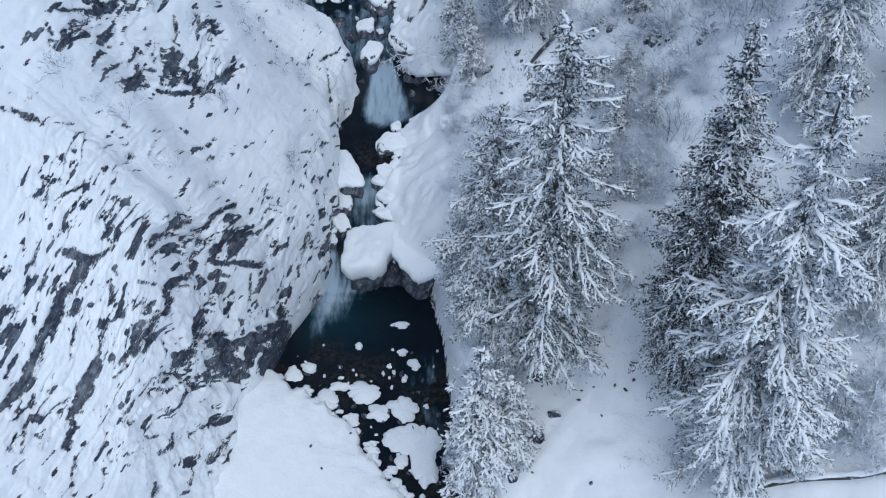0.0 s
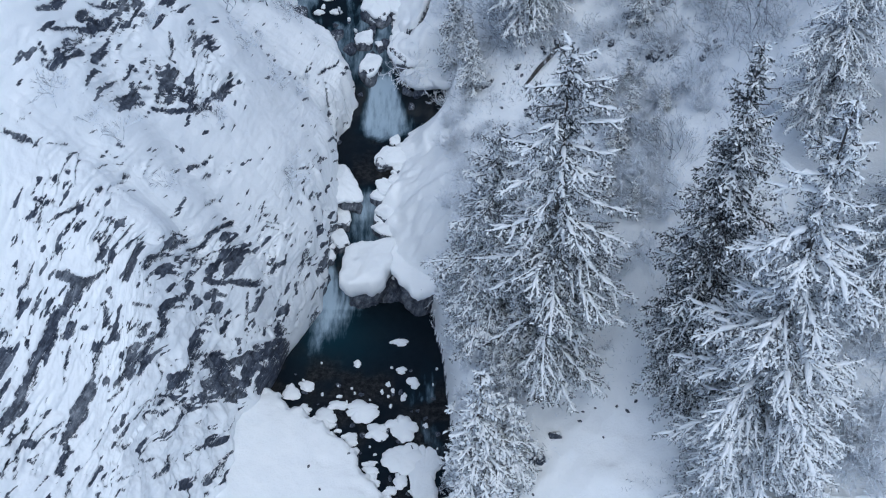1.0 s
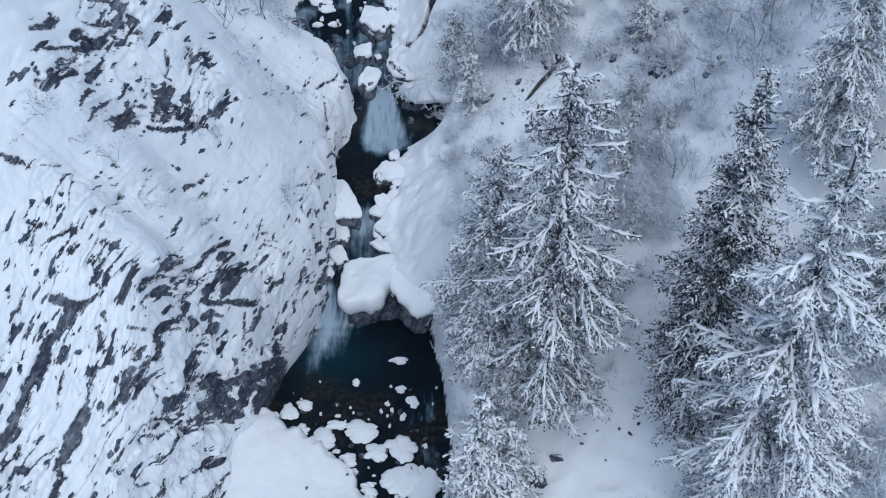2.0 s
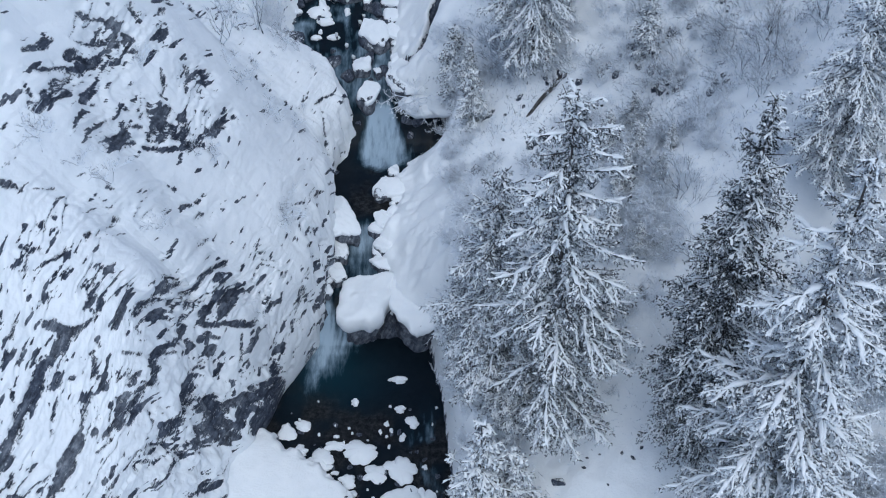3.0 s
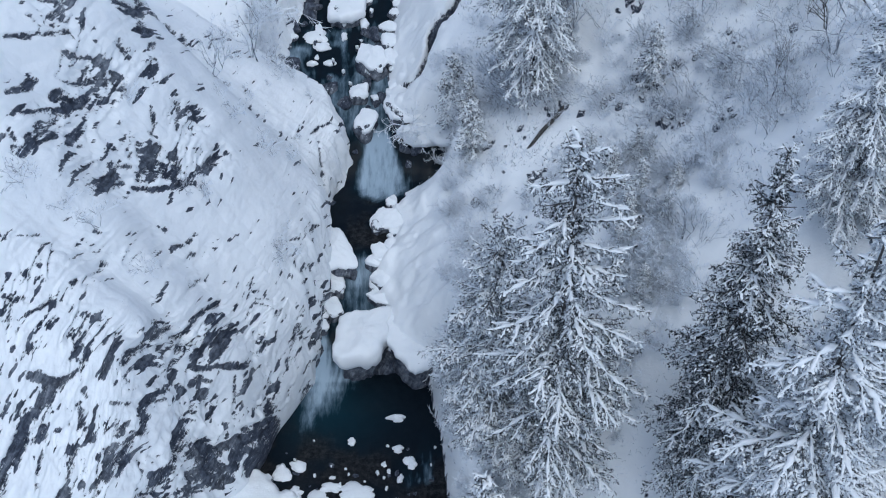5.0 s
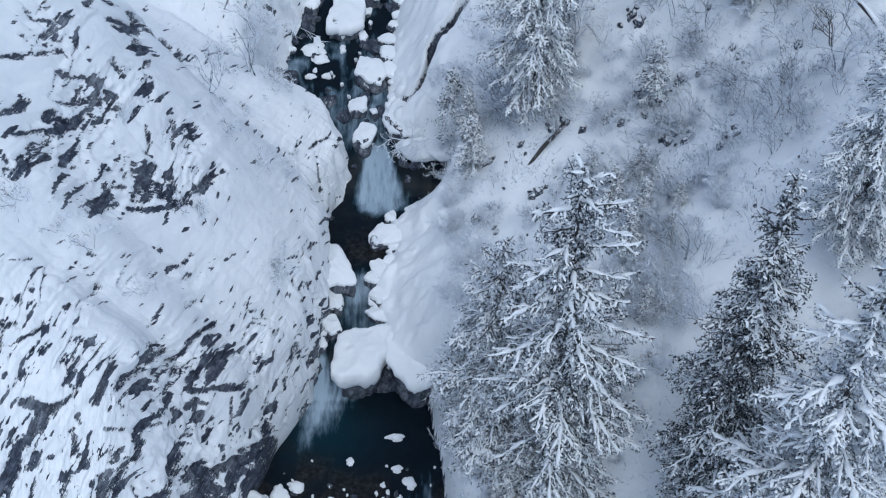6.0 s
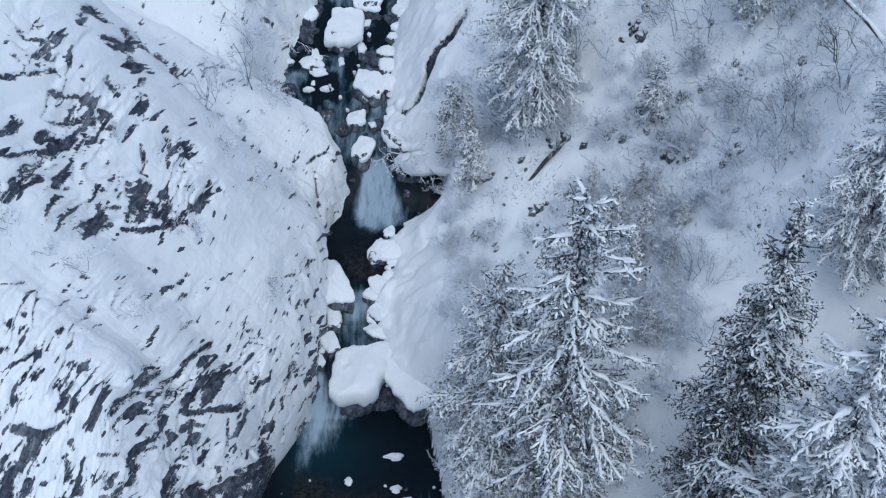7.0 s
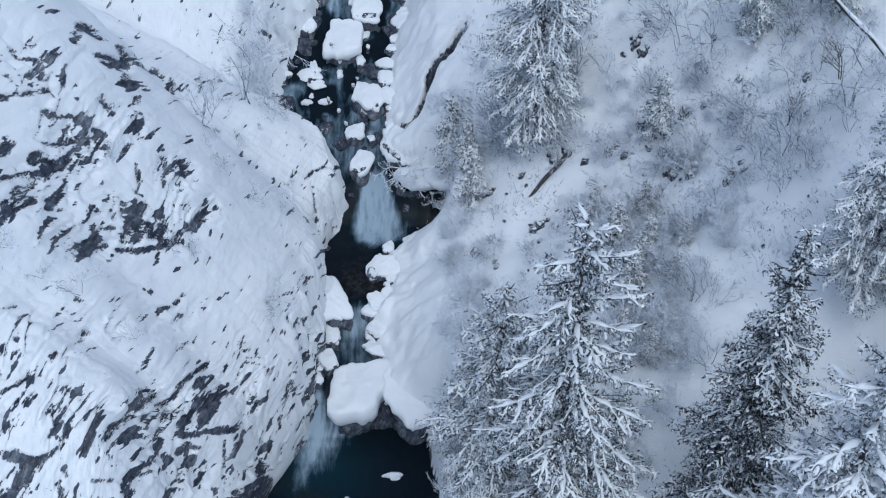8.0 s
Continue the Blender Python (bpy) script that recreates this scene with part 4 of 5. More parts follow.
def pillow(rx, ry, thick, square, seed, ragged=0.16, under=0.12, rings=14, spokes=64, lobes=1.6, full=3.2, drape=0.0, discs=()):
    """A rounded cushion of snow: domed above, tucked in below; drape lets its skirt hang down."""
    th = np.linspace(0, 2 * math.pi, spokes, endpoint=False)
    c, s = np.cos(th), np.sin(th)
    edge = (np.abs(c) ** square + np.abs(s) ** square) ** (-1 / square)
    edge = edge * (1 + ragged * 2 * (fbm(c * lobes + 5, s * lobes + 5, seed, 4, seed % 50) - 0.47))
    if drape:
        edge = angular(c, s, square, seed) * (1 + ragged * (fbm(c * 2.5 + 5, s * 2.5 + 5, seed, 4, seed % 50) - 0.47))
    if discs:
        edge = edge * np.max([np.where(np.abs(u * s - v * c) < r, u * c + v * s + np.sqrt(np.clip(r * r - (u * s - v * c) ** 2, 0, None)), 0.3) for u, v, r in discs], axis=0)
    t = np.concatenate([np.linspace(0, 1, rings), [1.03, 1.02, 0.95, 0.84]])
    dome = (1 - np.linspace(0, 1, rings) ** full) ** 0.55
    x, y = rx * np.outer(t, edge * c), ry * np.outer(t, edge * s)
    swell = 1 + 0.45 * (fbm(x * 0.8 + seed, y * 0.8, 3, 3, 7) - 0.45) * 2
    cuts = random.Random(seed * 3 + 1)
    shell = thick * dome[:, None] * swell[:rings]
    for _ in range(5 if drape else 0):
        w, lean = cuts.uniform(0, 6.283), cuts.uniform(0.3, 1.1)
        plane = thick * (cuts.uniform(0.65, 1.0) - lean * ((x[:rings] / rx) * math.cos(w) + (y[:rings] / ry) * math.sin(w)))
        shell = np.minimum(shell, np.maximum(plane, 0.12 * thick))
    shell = np.maximum(shell, 0)
    hang = drape * (0.55 + 0.9 * fbm(c * 2.2 + 3, s * 2.2, seed + 2, 3, 29))
    z = np.concatenate([shell, -hang * 0.45 + np.zeros((1, spokes)), -hang * 0.85 + np.zeros((1, spokes)), -hang - under * 0.6 + np.zeros((1, spokes)), -hang - under + np.zeros((1, spokes))])
    z[0] = z[0].mean()
    if drape:
        z = z + 0.30 * min(1, rx) * (fbm(x * 1.6 / min(1, rx), y * 1.6 / min(1, rx), seed, 4, 33) - 0.45)
        z[0] = z[0].mean()
    n = len(t)
    i, k = np.meshgrid(np.arange(n - 1), np.arange(spokes), indexing="ij")
    j = (k + 1) % spokes
    f = np.stack([i * spokes + k, (i + 1) * spokes + k, (i + 1) * spokes + j, i * spokes + j], -1).reshape(-1, 4)
    return np.stack([x, y, z], -1).reshape(-1, 3), f


def rock_body(rx, ry, top, deep, square, seed):
    """A rough boulder, flat on top where its snow lies."""
    spokes, rings = (40, 14) if rx > 0.6 else (24, 8)
    th = np.linspace(0, 2 * math.pi, spokes, endpoint=False)
    c, s = np.cos(th), np.sin(th)
    edge = (np.abs(c) ** square + np.abs(s) ** square) ** (-1 / square)
    edge = angular(c, s, square, seed) * (1 + 0.25 * (fbm(c * 1.6 + 5, s * 1.6 + 5, seed, 4, seed % 50) - 0.47))
    z = np.concatenate([[top, top], np.linspace(top - 0.05, -deep, rings)])
    wide = np.concatenate([[0.02, 0.6], 0.86 + 0.10 * np.sin(np.linspace(0, 2.6, rings))])
    x, y = rx * np.outer(wide, edge * c), ry * np.outer(wide, edge * s)
    zz = z[:, None] + 0 * x
    chip = np.floor(fbm(x * 1.1 + seed, y * 1.1, zz * 1.6, 3, 19) * 7) / 7
    rough = 0.5 * (chip - 0.45) + 0.30 * (fbm(x * 2.6 + seed, y * 2.6, zz * 3.4, 4, 27) - 0.47)
    x, y = x * (1 + rough), y * (1 + rough)
    n = len(z)
    i, k = np.meshgrid(np.arange(n - 1), np.arange(spokes), indexing="ij")
    j = (k + 1) % spokes
    f = np.stack([i * spokes + k, (i + 1) * spokes + k, (i + 1) * spokes + j, i * spokes + j], -1).reshape(-1, 4)
    return np.stack([x, y, zz], -1).reshape(-1, 3), f


COUNT = [0]


def boulder(x, y, level, rx, ry, high, square=2.5, shear=0.0):
    COUNT[0] += 1
    seed = COUNT[0] * 13
    size = "large" if rx > 1.5 else "small" if rx < 0.6 else "rounded"
    rock = thing("boulder", (x, y, level), size + " grey boulder in the stream under a thick snow cap", "boulder", "boulders in the stream", turn=0.25 * math.sin(seed))
    body = mesh_of("rock", *rock_body(rx * (0.90 if square > 3.9 else 0.97), ry * (0.90 if square > 3.9 else 0.97), high, 1.6, square, seed), boulder_mat)
    paint(body, "bare", np.full(len(body.vertices), 0.78))
    body.transform(Matrix(((1, shear, 0, 0), (0, 1, 0, 0), (0, 0, 1, 0), (0, 0, 0, 1))))
    part("rock", body, rock)
    slim = 1.0 if square > 2.9 or rx > 1.5 else 0.9
    v, f = pillow(slim * rx, slim * ry, 0.12 + 0.18 * min(rx, 1.8), square, seed, 0.45, 0.10, lobes=1.4, full=3.6, rings=14 if rx > 0.6 else 9, spokes=64 if rx > 0.6 else 36, drape=(0.7 if square > 3.9 else 0.32) * high)
    v[:, 2] += high
    v[:, 0] += shear * v[:, 1] + (0.06 * rx if slim < 1 else 0)
    v[:, 1] += 0.08 * ry if slim < 1 else 0
    tilt = random.Random(seed)
    v[:, 2] += tilt.uniform(0.0, 0.16) * v[:, 1] + tilt.uniform(-0.08, 0.08) * v[:, 0]
    part("snow_cap", mesh_of("snow_cap", v, f, snow_mat), rock, "smooth white snow cap")


def snow_patch(x, y, level, rx, ry):
    COUNT[0] += 1
    seed = COUNT[0] * 7
    big = max(rx, ry)
    rng = random.Random(seed)
    discs = [(0, 0, 0.62)]
    for _ in range(5 + int(4 * min(2, big))):
        w, r = rng.uniform(0, 6.283), rng.uniform(0.22, 0.5)
        discs.append((math.cos(w) * (1.02 - r) * rng.uniform(0.7, 1), math.sin(w) * (1.02 - r), r))
    v, f = pillow(rx, ry, 0.14 + 0.16 * min(1, big), 2.0, seed, 0.16, 0.15, lobes=3.0, rings=14 if big > 0.4 else 7, spokes=96 if big > 0.4 else 36, full=2.8, discs=discs)
    ob = new("snow_patch", mesh_of("snow_patch", v, f, snow_mat))
    ob.location = (x, y, level + 0.04)
    tagged(ob, "cushion of white snow lying on a stone in the stream" if big > 0.5 else "small lump of snow on a stone in dark water", "snow patch", "snow patches in the stream")


def bank_stones(seed, count, y0, y1, course, out, low, high):
    """Snow-covered stones that crowd the water's edge."""
    rng = random.Random(seed)
    for k in range(count):
        y = y0 + (y1 - y0) * (k + rng.uniform(-0.3, 0.3)) / count
        r = rng.uniform(low, high)
        boulder(float(course(y)) + out * rng.uniform(-0.2, 0.5), y, float(water_z(y)), r, r * rng.uniform(0.7, 1.2), rng.uniform(0.25, 0.6), 2.4)


boulder(-5.2, 60.4, 1.45, 1.72, 1.80, 1.90, 4.0, 0.2)
boulder(-1.68, 60.05, 1.45, 1.84, 2.57, 1.50, 2.6)
boulder(-7.15, 66.6, 4.05, 1.05, 1.85, 0.90, 3.0, -0.15)
boulder(-7.14, 64.37, 3.03, 0.70, 1.01, 0.60, 2.3)
boulder(-7.23, 62.57, 2.58, 0.77, 0.90, 0.70, 2.3)
boulder(-3.95, 64.76, 3.20, 0.99, 0.91, 0.60, 2.5)
boulder(-3.84, 63.46, 2.78, 1.06, 0.71, 0.50, 2.5)
boulder(-3.87, 69.24, 4.14, 1.30, 0.88, 0.70, 2.5)
boulder(-2.82, 66.78, 4.07, 0.54, 1.13, 0.50, 2.5)
boulder(-6.04, 79.96, 6.46, 0.84, 0.77, 0.70, 2.5)
boulder(-5.41, 77.08, 5.94, 0.83, 1.13, 1.00, 2.6)
boulder(-2.15, 78.53, 6.21, 1.84, 2.06, 1.10, 2.4)
boulder(-7.15, 88.53, 7.88, 1.32, 1.79, 1.10, 4.0)
boulder(-5.55, 91.47, 8.33, 1.08, 1.23, 1.00, 3.0)
boulder(-5.60, 89.46, 8.02, 0.39, 0.43, 0.30, 2.3)
boulder(-5.85, 86.95, 7.64, 0.42, 0.68, 0.30, 2.3)
boulder(-5.15, 83.03, 6.99, 1.20, 1.64, 0.90, 2.4)
boulder(-10.13, 90.19, 8.13, 0.73, 1.33, 0.70, 2.4)
boulder(-9.29, 86.19, 7.53, 0.34, 0.78, 0.35, 2.3)

snow_patch(-2.90, 55.75, 0.00, 0.74, 0.34)
snow_patch(-5.65, 53.90, 0.00, 0.35, 0.34)
snow_patch(-2.66, 53.32, 0.00, 0.43, 0.31)
snow_patch(-1.82, 52.40, 0.00, 0.47, 0.62)
snow_patch(-3.53, 52.16, 0.00, 0.23, 0.21)
snow_patch(-3.20, 51.68, 0.00, 0.17, 0.23)
snow_patch(-3.93, 51.54, 0.00, 0.15, 0.21)
snow_patch(-2.46, 51.07, 0.00, 0.25, 0.41)
snow_patch(-3.33, 50.42, 0.00, 0.13, 0.18)
snow_patch(-9.09, 51.97, 0.00, 0.66, 0.46)
snow_patch(-6.77, 51.16, 0.00, 0.27, 0.15)
snow_patch(-6.92, 50.42, 0.00, 0.84, 0.41)
snow_patch(-5.19, 50.04, 0.00, 1.26, 0.96)
snow_patch(-4.22, 48.32, -0.01, 0.87, 0.75)
snow_patch(-2.60, 48.58, -0.00, 1.09, 1.10)
snow_patch(-2.45, 46.54, -0.14, 1.45, 1.38)
snow_patch(-1.00, 45.50, -0.22, 1.14, 2.21)
snow_patch(-2.64, 44.80, -0.26, 0.59, 0.63)
snow_patch(-0.80, 43.73, -0.31, 0.73, 1.06)
snow_patch(-0.98, 48.85, 0.00, 0.23, 0.20)
snow_patch(-9.99, 51.54, 0.00, 0.73, 0.67)
snow_patch(-7.74, 49.31, 0.00, 0.91, 0.91)
snow_patch(-5.85, 47.79, -0.03, 0.64, 0.55)
snow_patch(-10.06, 52.02, 0.00, 0.19, 0.21)
snow_patch(-1.82, 43.97, -0.30, 0.22, 0.24)
snow_patch(-1.15, 42.20, -0.39, 0.25, 0.19)
snow_patch(0.40, 45.04, -0.25, 0.15, 0.24)
snow_patch(-4.41, 46.08, -0.18, 0.37, 0.20)
snow_patch(-4.28, 45.42, -0.23, 0.33, 0.20)
snow_patch(-3.42, 43.81, -0.31, 0.47, 0.34)
snow_patch(-2.45, 42.60, -0.37, 0.47, 0.38)
snow_patch(-9.48, 85.87, 7.47, 1.10, 0.84)
snow_patch(-9.05, 84.91, 7.31, 0.80, 0.50)
snow_patch(-9.67, 83.24, 7.03, 0.50, 0.28)
snow_patch(-8.33, 83.24, 7.03, 0.54, 0.39)
snow_patch(-7.36, 85.87, 7.47, 0.30, 0.51)
snow_patch(-9.37, 83.86, 7.13, 0.21, 0.28)

# cushions along the edge of the snow bank, and stones that barely break the water
rim = random.Random(81)
for k in range(18):
    y = 42.2 + 8.6 * (k + rim.uniform(-0.3, 0.3)) / 18
    size = rim.uniform(0.25, 0.6)
    snow_patch(float(bank_edge(y)) + rim.uniform(-0.2, 0.5), y, float(water_z(y)) + 0.05, size, size * rim.uniform(0.5, 0.8))
for k in range(34):
    y = rim.uniform(43.5, 54)
    x = rim.uniform(float(bank_edge(y)) + 0.4, float(right_x(y)) - 0.4)
    size = rim.uniform(0.07, 0.16)
    snow_patch(x, y, float(water_z(y)), size, size * rim.uniform(0.6, 1.0))

bank_stones(1, 17, 59.5, 72.5, right_x, 1, 0.22, 0.8)
bank_stones(2, 7, 61, 69, left_x, -1, 0.25, 0.6)
bank_stones(3, 12, 77, 93, right_x, 1, 0.25, 0.9)
bank_stones(4, 5, 80, 94, left_x, -1, 0.3, 0.6)
bank_stones(5, 12, 79.5, 94, lambda y: (left_x(y) + right_x(y)) / 2, 4, 0.12, 0.38)


# ---- bare shrubs and saplings ----
def shrub_mesh(seed, height, stems, spread, depth=4, thick=0.022, up=0.5, mat=None):
    """Bare stems that fork again and again."""
    rng = random.Random(seed)
    soup = Soup()

    def grow(p, d, length, r, level):
        n = 2 if level > 2 else 3 if level > 0 else 5
        pts = [np.array(p)]
        v = np.array(d)
        for _ in range(n - 1):
            v = v + np.array((rng.gauss(0, 0.16), rng.gauss(0, 0.16), rng.gauss(0.02, 0.10)))
            v /= np.linalg.norm(v)
            pts.append(pts[-1] + v * length / (n - 1))
        if level >= depth:
            side = np.cross(v, (rng.gauss(0, 1), rng.gauss(0, 1), rng.gauss(0, 1)))
            side = side / (np.linalg.norm(side) + 1e-6) * max(r, 0.011)
            soup.add([pts[0] - side, pts[0] + side, pts[-1] + 0.5 * side, pts[-1] - 0.5 * side], [(0, 1, 2), (0, 2, 3)])
            return
        tube(soup, pts, [max(r * (1 - 0.45 * i / (n - 1)), 0.009) for i in range(n)], 3)
        for k in range(rng.choice((2, 2, 3, 3)) if level else 4):
            t = rng.uniform(0.35, 1.0)
            i = min(n - 2, int(t * (n - 1)))
            here = pts[i] + (pts[i + 1] - pts[i]) * (t * (n - 1) - i)
            w = v + np.array((rng.gauss(0, 0.55), rng.gauss(0, 0.55), rng.gauss(0.05, 0.35)))
            w /= np.linalg.norm(w)
            grow(here, w, length * rng.uniform(0.45, 0.7), r * 0.6, level + 1)

    for s in range(stems):
        a = rng.uniform(0, 6.283)
        d = np.array((math.cos(a) * spread, math.sin(a) * spread, up + rng.uniform(0.2, 0.6)))
        grow((rng.gauss(0, 0.12), rng.gauss(0, 0.12), -0.1), d / np.linalg.norm(d), height * rng.uniform(0.42, 0.6), thick, 0)
    return soup.mesh("shrub", mat or twig_mat, False)


bushes = [shrub_mesh(5, 2.6, 5, 0.7), shrub_mesh(6, 2.2, 6, 0.9), shrub_mesh(7, 3.0, 4, 0.5), shrub_mesh(9, 1.6, 6, 0.8, 4, 0.018)]
rimed = [shrub_mesh(11, 2.4, 9, 0.7, 4, 0.034, mat=rime_mat), shrub_mesh(12, 2.0, 10, 0.8, 4, 0.034, mat=rime_mat), shrub_mesh(13, 1.5, 12, 0.9, 4, 0.030, mat=rime_mat)]
frosted_sapling = shrub_mesh(18, 7.0, 2, 0.22, 5, 0.05, 1.1, rime_mat)
saplings = [shrub_mesh(14, 8.0, 2, 0.15, 5, 0.06, 1.2), shrub_mesh(16, 5.0, 3, 0.3, 5, 0.045, 1.0)]
BUSH = "bare deciduous shrub with thin frosted twigs in the snow"
RIME = "dense shrub thickly coated with white rime"
SAPLING = "slender leafless young tree with frosted twigs"


def shrub(x, y, me, scale, turn, label=BUSH, name="shrub", category="shrub", group="shrubs on the slopes", lean=0.0):
    ob = new(name, me)
    ob.matrix_basis = Matrix.LocRotScale(on_ground(x, y), Euler((lean, lean * 0.6, turn)), (scale, scale, scale))
    return tagged(ob, label, category, group)


def thicket(seed, count, x0, x1, y0, y1, meshes, low, high, label):
    rng = random.Random(seed)
    for _ in range(count):
        shrub(rng.uniform(x0, x1), rng.uniform(y0, y1), rng.choice(meshes), rng.uniform(low, high), rng.uniform(0, 6.28), label, lean=rng.uniform(-0.25, 0.25))


BRUSH = [], []


def brush(seed, count, x0, x1, y0, y1, meshes, low, high, label):
    """Brushwood too dense to tell apart, gathered into one mass."""
    rng = random.Random(seed)
    for _ in range(count):
        x, y, me = rng.uniform(x0, x1), rng.uniform(y0, y1), rng.choice(meshes)
        size = rng.uniform(low, high)
        m = np.array(Matrix.LocRotScale(on_ground(x, y), Euler((rng.uniform(-0.25, 0.25), 0, rng.uniform(0, 6.28))), (size, size, size)))
        v = np.zeros(len(me.vertices) * 3)
        me.vertices.foreach_get("co", v)
        me.calc_loop_triangles()
        f = np.zeros(len(me.loop_triangles) * 3, np.int32)
        me.loop_triangles.foreach_get("vertices", f)
        BRUSH[1].append(f.reshape(-1, 3) + sum(len(b) for b in BRUSH[0]))
        BRUSH[0].append(v.reshape(-1, 3) @ m[:3, :3].T + m[:3, 3])


thicket(1, 20, 8.5, 13.5, 54, 66, bushes + rimed + rimed, 0.6, 1.2, BUSH)
thicket(14, 16, 9.0, 12.8, 49.5, 58, rimed + bushes, 0.5, 1.0, RIME)
thicket(2, 40, 13, 22, 60, 72, bushes, 0.8, 1.5, BUSH)
thicket(41, 44, 8.5, 17, 56, 74, rimed + rimed + bushes, 0.5, 1.1, RIME)
thicket(42, 26, 17, 25, 56, 80, rimed + bushes, 0.6, 1.3, RIME)
thicket(43, 16, 9.5, 13.2, 49, 56, rimed, 0.6, 1.1, RIME)
thicket(44, 26, 10.2, 14.2, 50, 66, rimed + bushes, 0.8, 1.35, RIME)
brush(12, 46, 7.5, 20, 55, 80, rimed, 0.3, 0.7, RIME)
brush(13, 26, -14.2, -11.6, 80, 92, rimed, 0.5, 0.9, RIME)
thicket(17, 14, -14, -8.5, 64, 79, bushes, 0.3, 0.7, "small bare shrub on the snowy rock face")
thicket(3, 40, 0.9, 4.8, 44, 60, rimed, 0.6, 1.3, RIME)
brush(31, 55, 0.7, 4.2, 43.5, 57, rimed, 0.6, 1.2, RIME)
brush(16, 34, 0.4, 3.2, 59, 75, rimed, 0.5, 1.1, RIME)
brush(18, 9, 9.5, 12, 52, 66, rimed, 0.9, 1.3, RIME)
thicket(4, 22, 1.5, 9, 60, 72, bushes + rimed, 0.6, 1.1, BUSH)
thicket(5, 20, 13, 25, 72, 86, bushes, 1.0, 1.8, BUSH)
thicket(6, 26, 18.8, 25, 38, 46, bushes + rimed, 0.9, 1.6, RIME)
thicket(15, 14, 19.0, 24, 38, 42, bushes + rimed, 0.9, 1.5, RIME)
thicket(7, 10, 3.2, 9.5, 71, 78, bushes, 1.0, 1.8, BUSH)
thicket(8, 10, 8.2, 11.5, 46.5, 51, bushes, 0.35, 0.7, BUSH)
brush(9, 14, -1.0, 3.0, 73, 80, rimed, 0.5, 0.9, RIME)
thicket(10, 8, -13.5, -10.2, 82, 92, rimed + bushes, 0.8, 1.4, RIME)

brushwood = mesh_of("brushwood", np.concatenate(BRUSH[0]), np.concatenate(BRUSH[1]), rime_mat, False)
tagged(new("brushwood", brushwood), "dense brushwood white with rime between trees and stream", "brushwood", kind="stuff")

for k, (x, y, size) in enumerate(((-19.6, 50.4, 0.9), (-18.3, 50.8, 0.6), (-17.0, 51.3, 0.8), (-13.3, 57.9, 1.0), (-13.8, 57.7, 0.7), (-9.6, 59.8, 0.9), (-9.5, 59.4, 0.7), (-12.4, 64.9, 1.1), (-11.0, 64.5, 0.7), (-16.4, 58.5, 0.8), (-15.3, 51.5, 0.6), (-9.7, 71.7, 0.6), (-11.5, 78.0, 1.0))):
    shrub(x, y, bushes[k % 4], size, k, "small bare shrub on the snowy rock face")
shrub(-13.6, 67.4, saplings[1], 0.9, 1.0, SAPLING, "sapling", "tree", "bare saplings", 0.3)
shrub(-12.8, 77.0, saplings[0], 1.0, 5.0, SAPLING, "sapling", "tree", "bare saplings")
shrub(-13.0, 77.2, frosted_sapling, 1.15, 2.0, SAPLING, "sapling", "tree", "bare saplings")
shrub(-12.0, 80.4, frosted_sapling, 0.9, 4.1, SAPLING, "sapling", "tree", "bare saplings", 0.2)
shrub(-12.2, 85.0, frosted_sapling, 1.0, 0.5, SAPLING, "sapling", "tree", "bare saplings")
for x, y, k, size, turn in ((8.2, 73.4, 0, 1.2, 1), (7.4, 72.6, 0, 1.0, 3), (18.8, 62.6, 1, 1.1, 2), (22.0, 63.6, 1, 1.3, 4), (4.4, 54.0, 1, 1.2, 5), (21.5, 70.5, 0, 1.1, 2), (13.5, 55.0, 1, 0.8, 1)):
    shrub(x, y, saplings[k], size, turn, SAPLING, "sapling", "tree", "bare saplings", 0.12)
for x, y, k, size, turn in ((20.3, 39.4, 0, 2.1, 1), (22.4, 40.0, 1, 2.3, 3), (23.8, 38.6, 0, 2.0, 5)):
    shrub(x, y, bushes[k], 0.8 * size, turn, "large shrub with arching branches thick with rime", lean=0.2)
overhang = shrub(-1.7, 76.6, rimed[0], 1.4, 0.8, "rime-white shrub leaning out over the cascade")
overhang.rotation_euler = (0.35, -0.55, 0.8)
overhang.location = (-1.9, 76.3, 6.95)
for x, y, z, rx, ry in ((-1.3, 76.3, 6.5, 1.9, 1.1), (0.2, 75.9, 6.8, 1.3, 1.0)):
    v, f = pillow(rx, ry, 0.55, 2.3, int(z * 10), 0.35, 0.35, lobes=2.2, drape=0.3)
    ledge = new("snow_ledge", mesh_of("snow_ledge", v, f, snow_mat))
    ledge.location = (x, y, z)
    tagged(ledge, "overhanging ledge of snow above the dark hollow beside the cascade", "snow ledge")


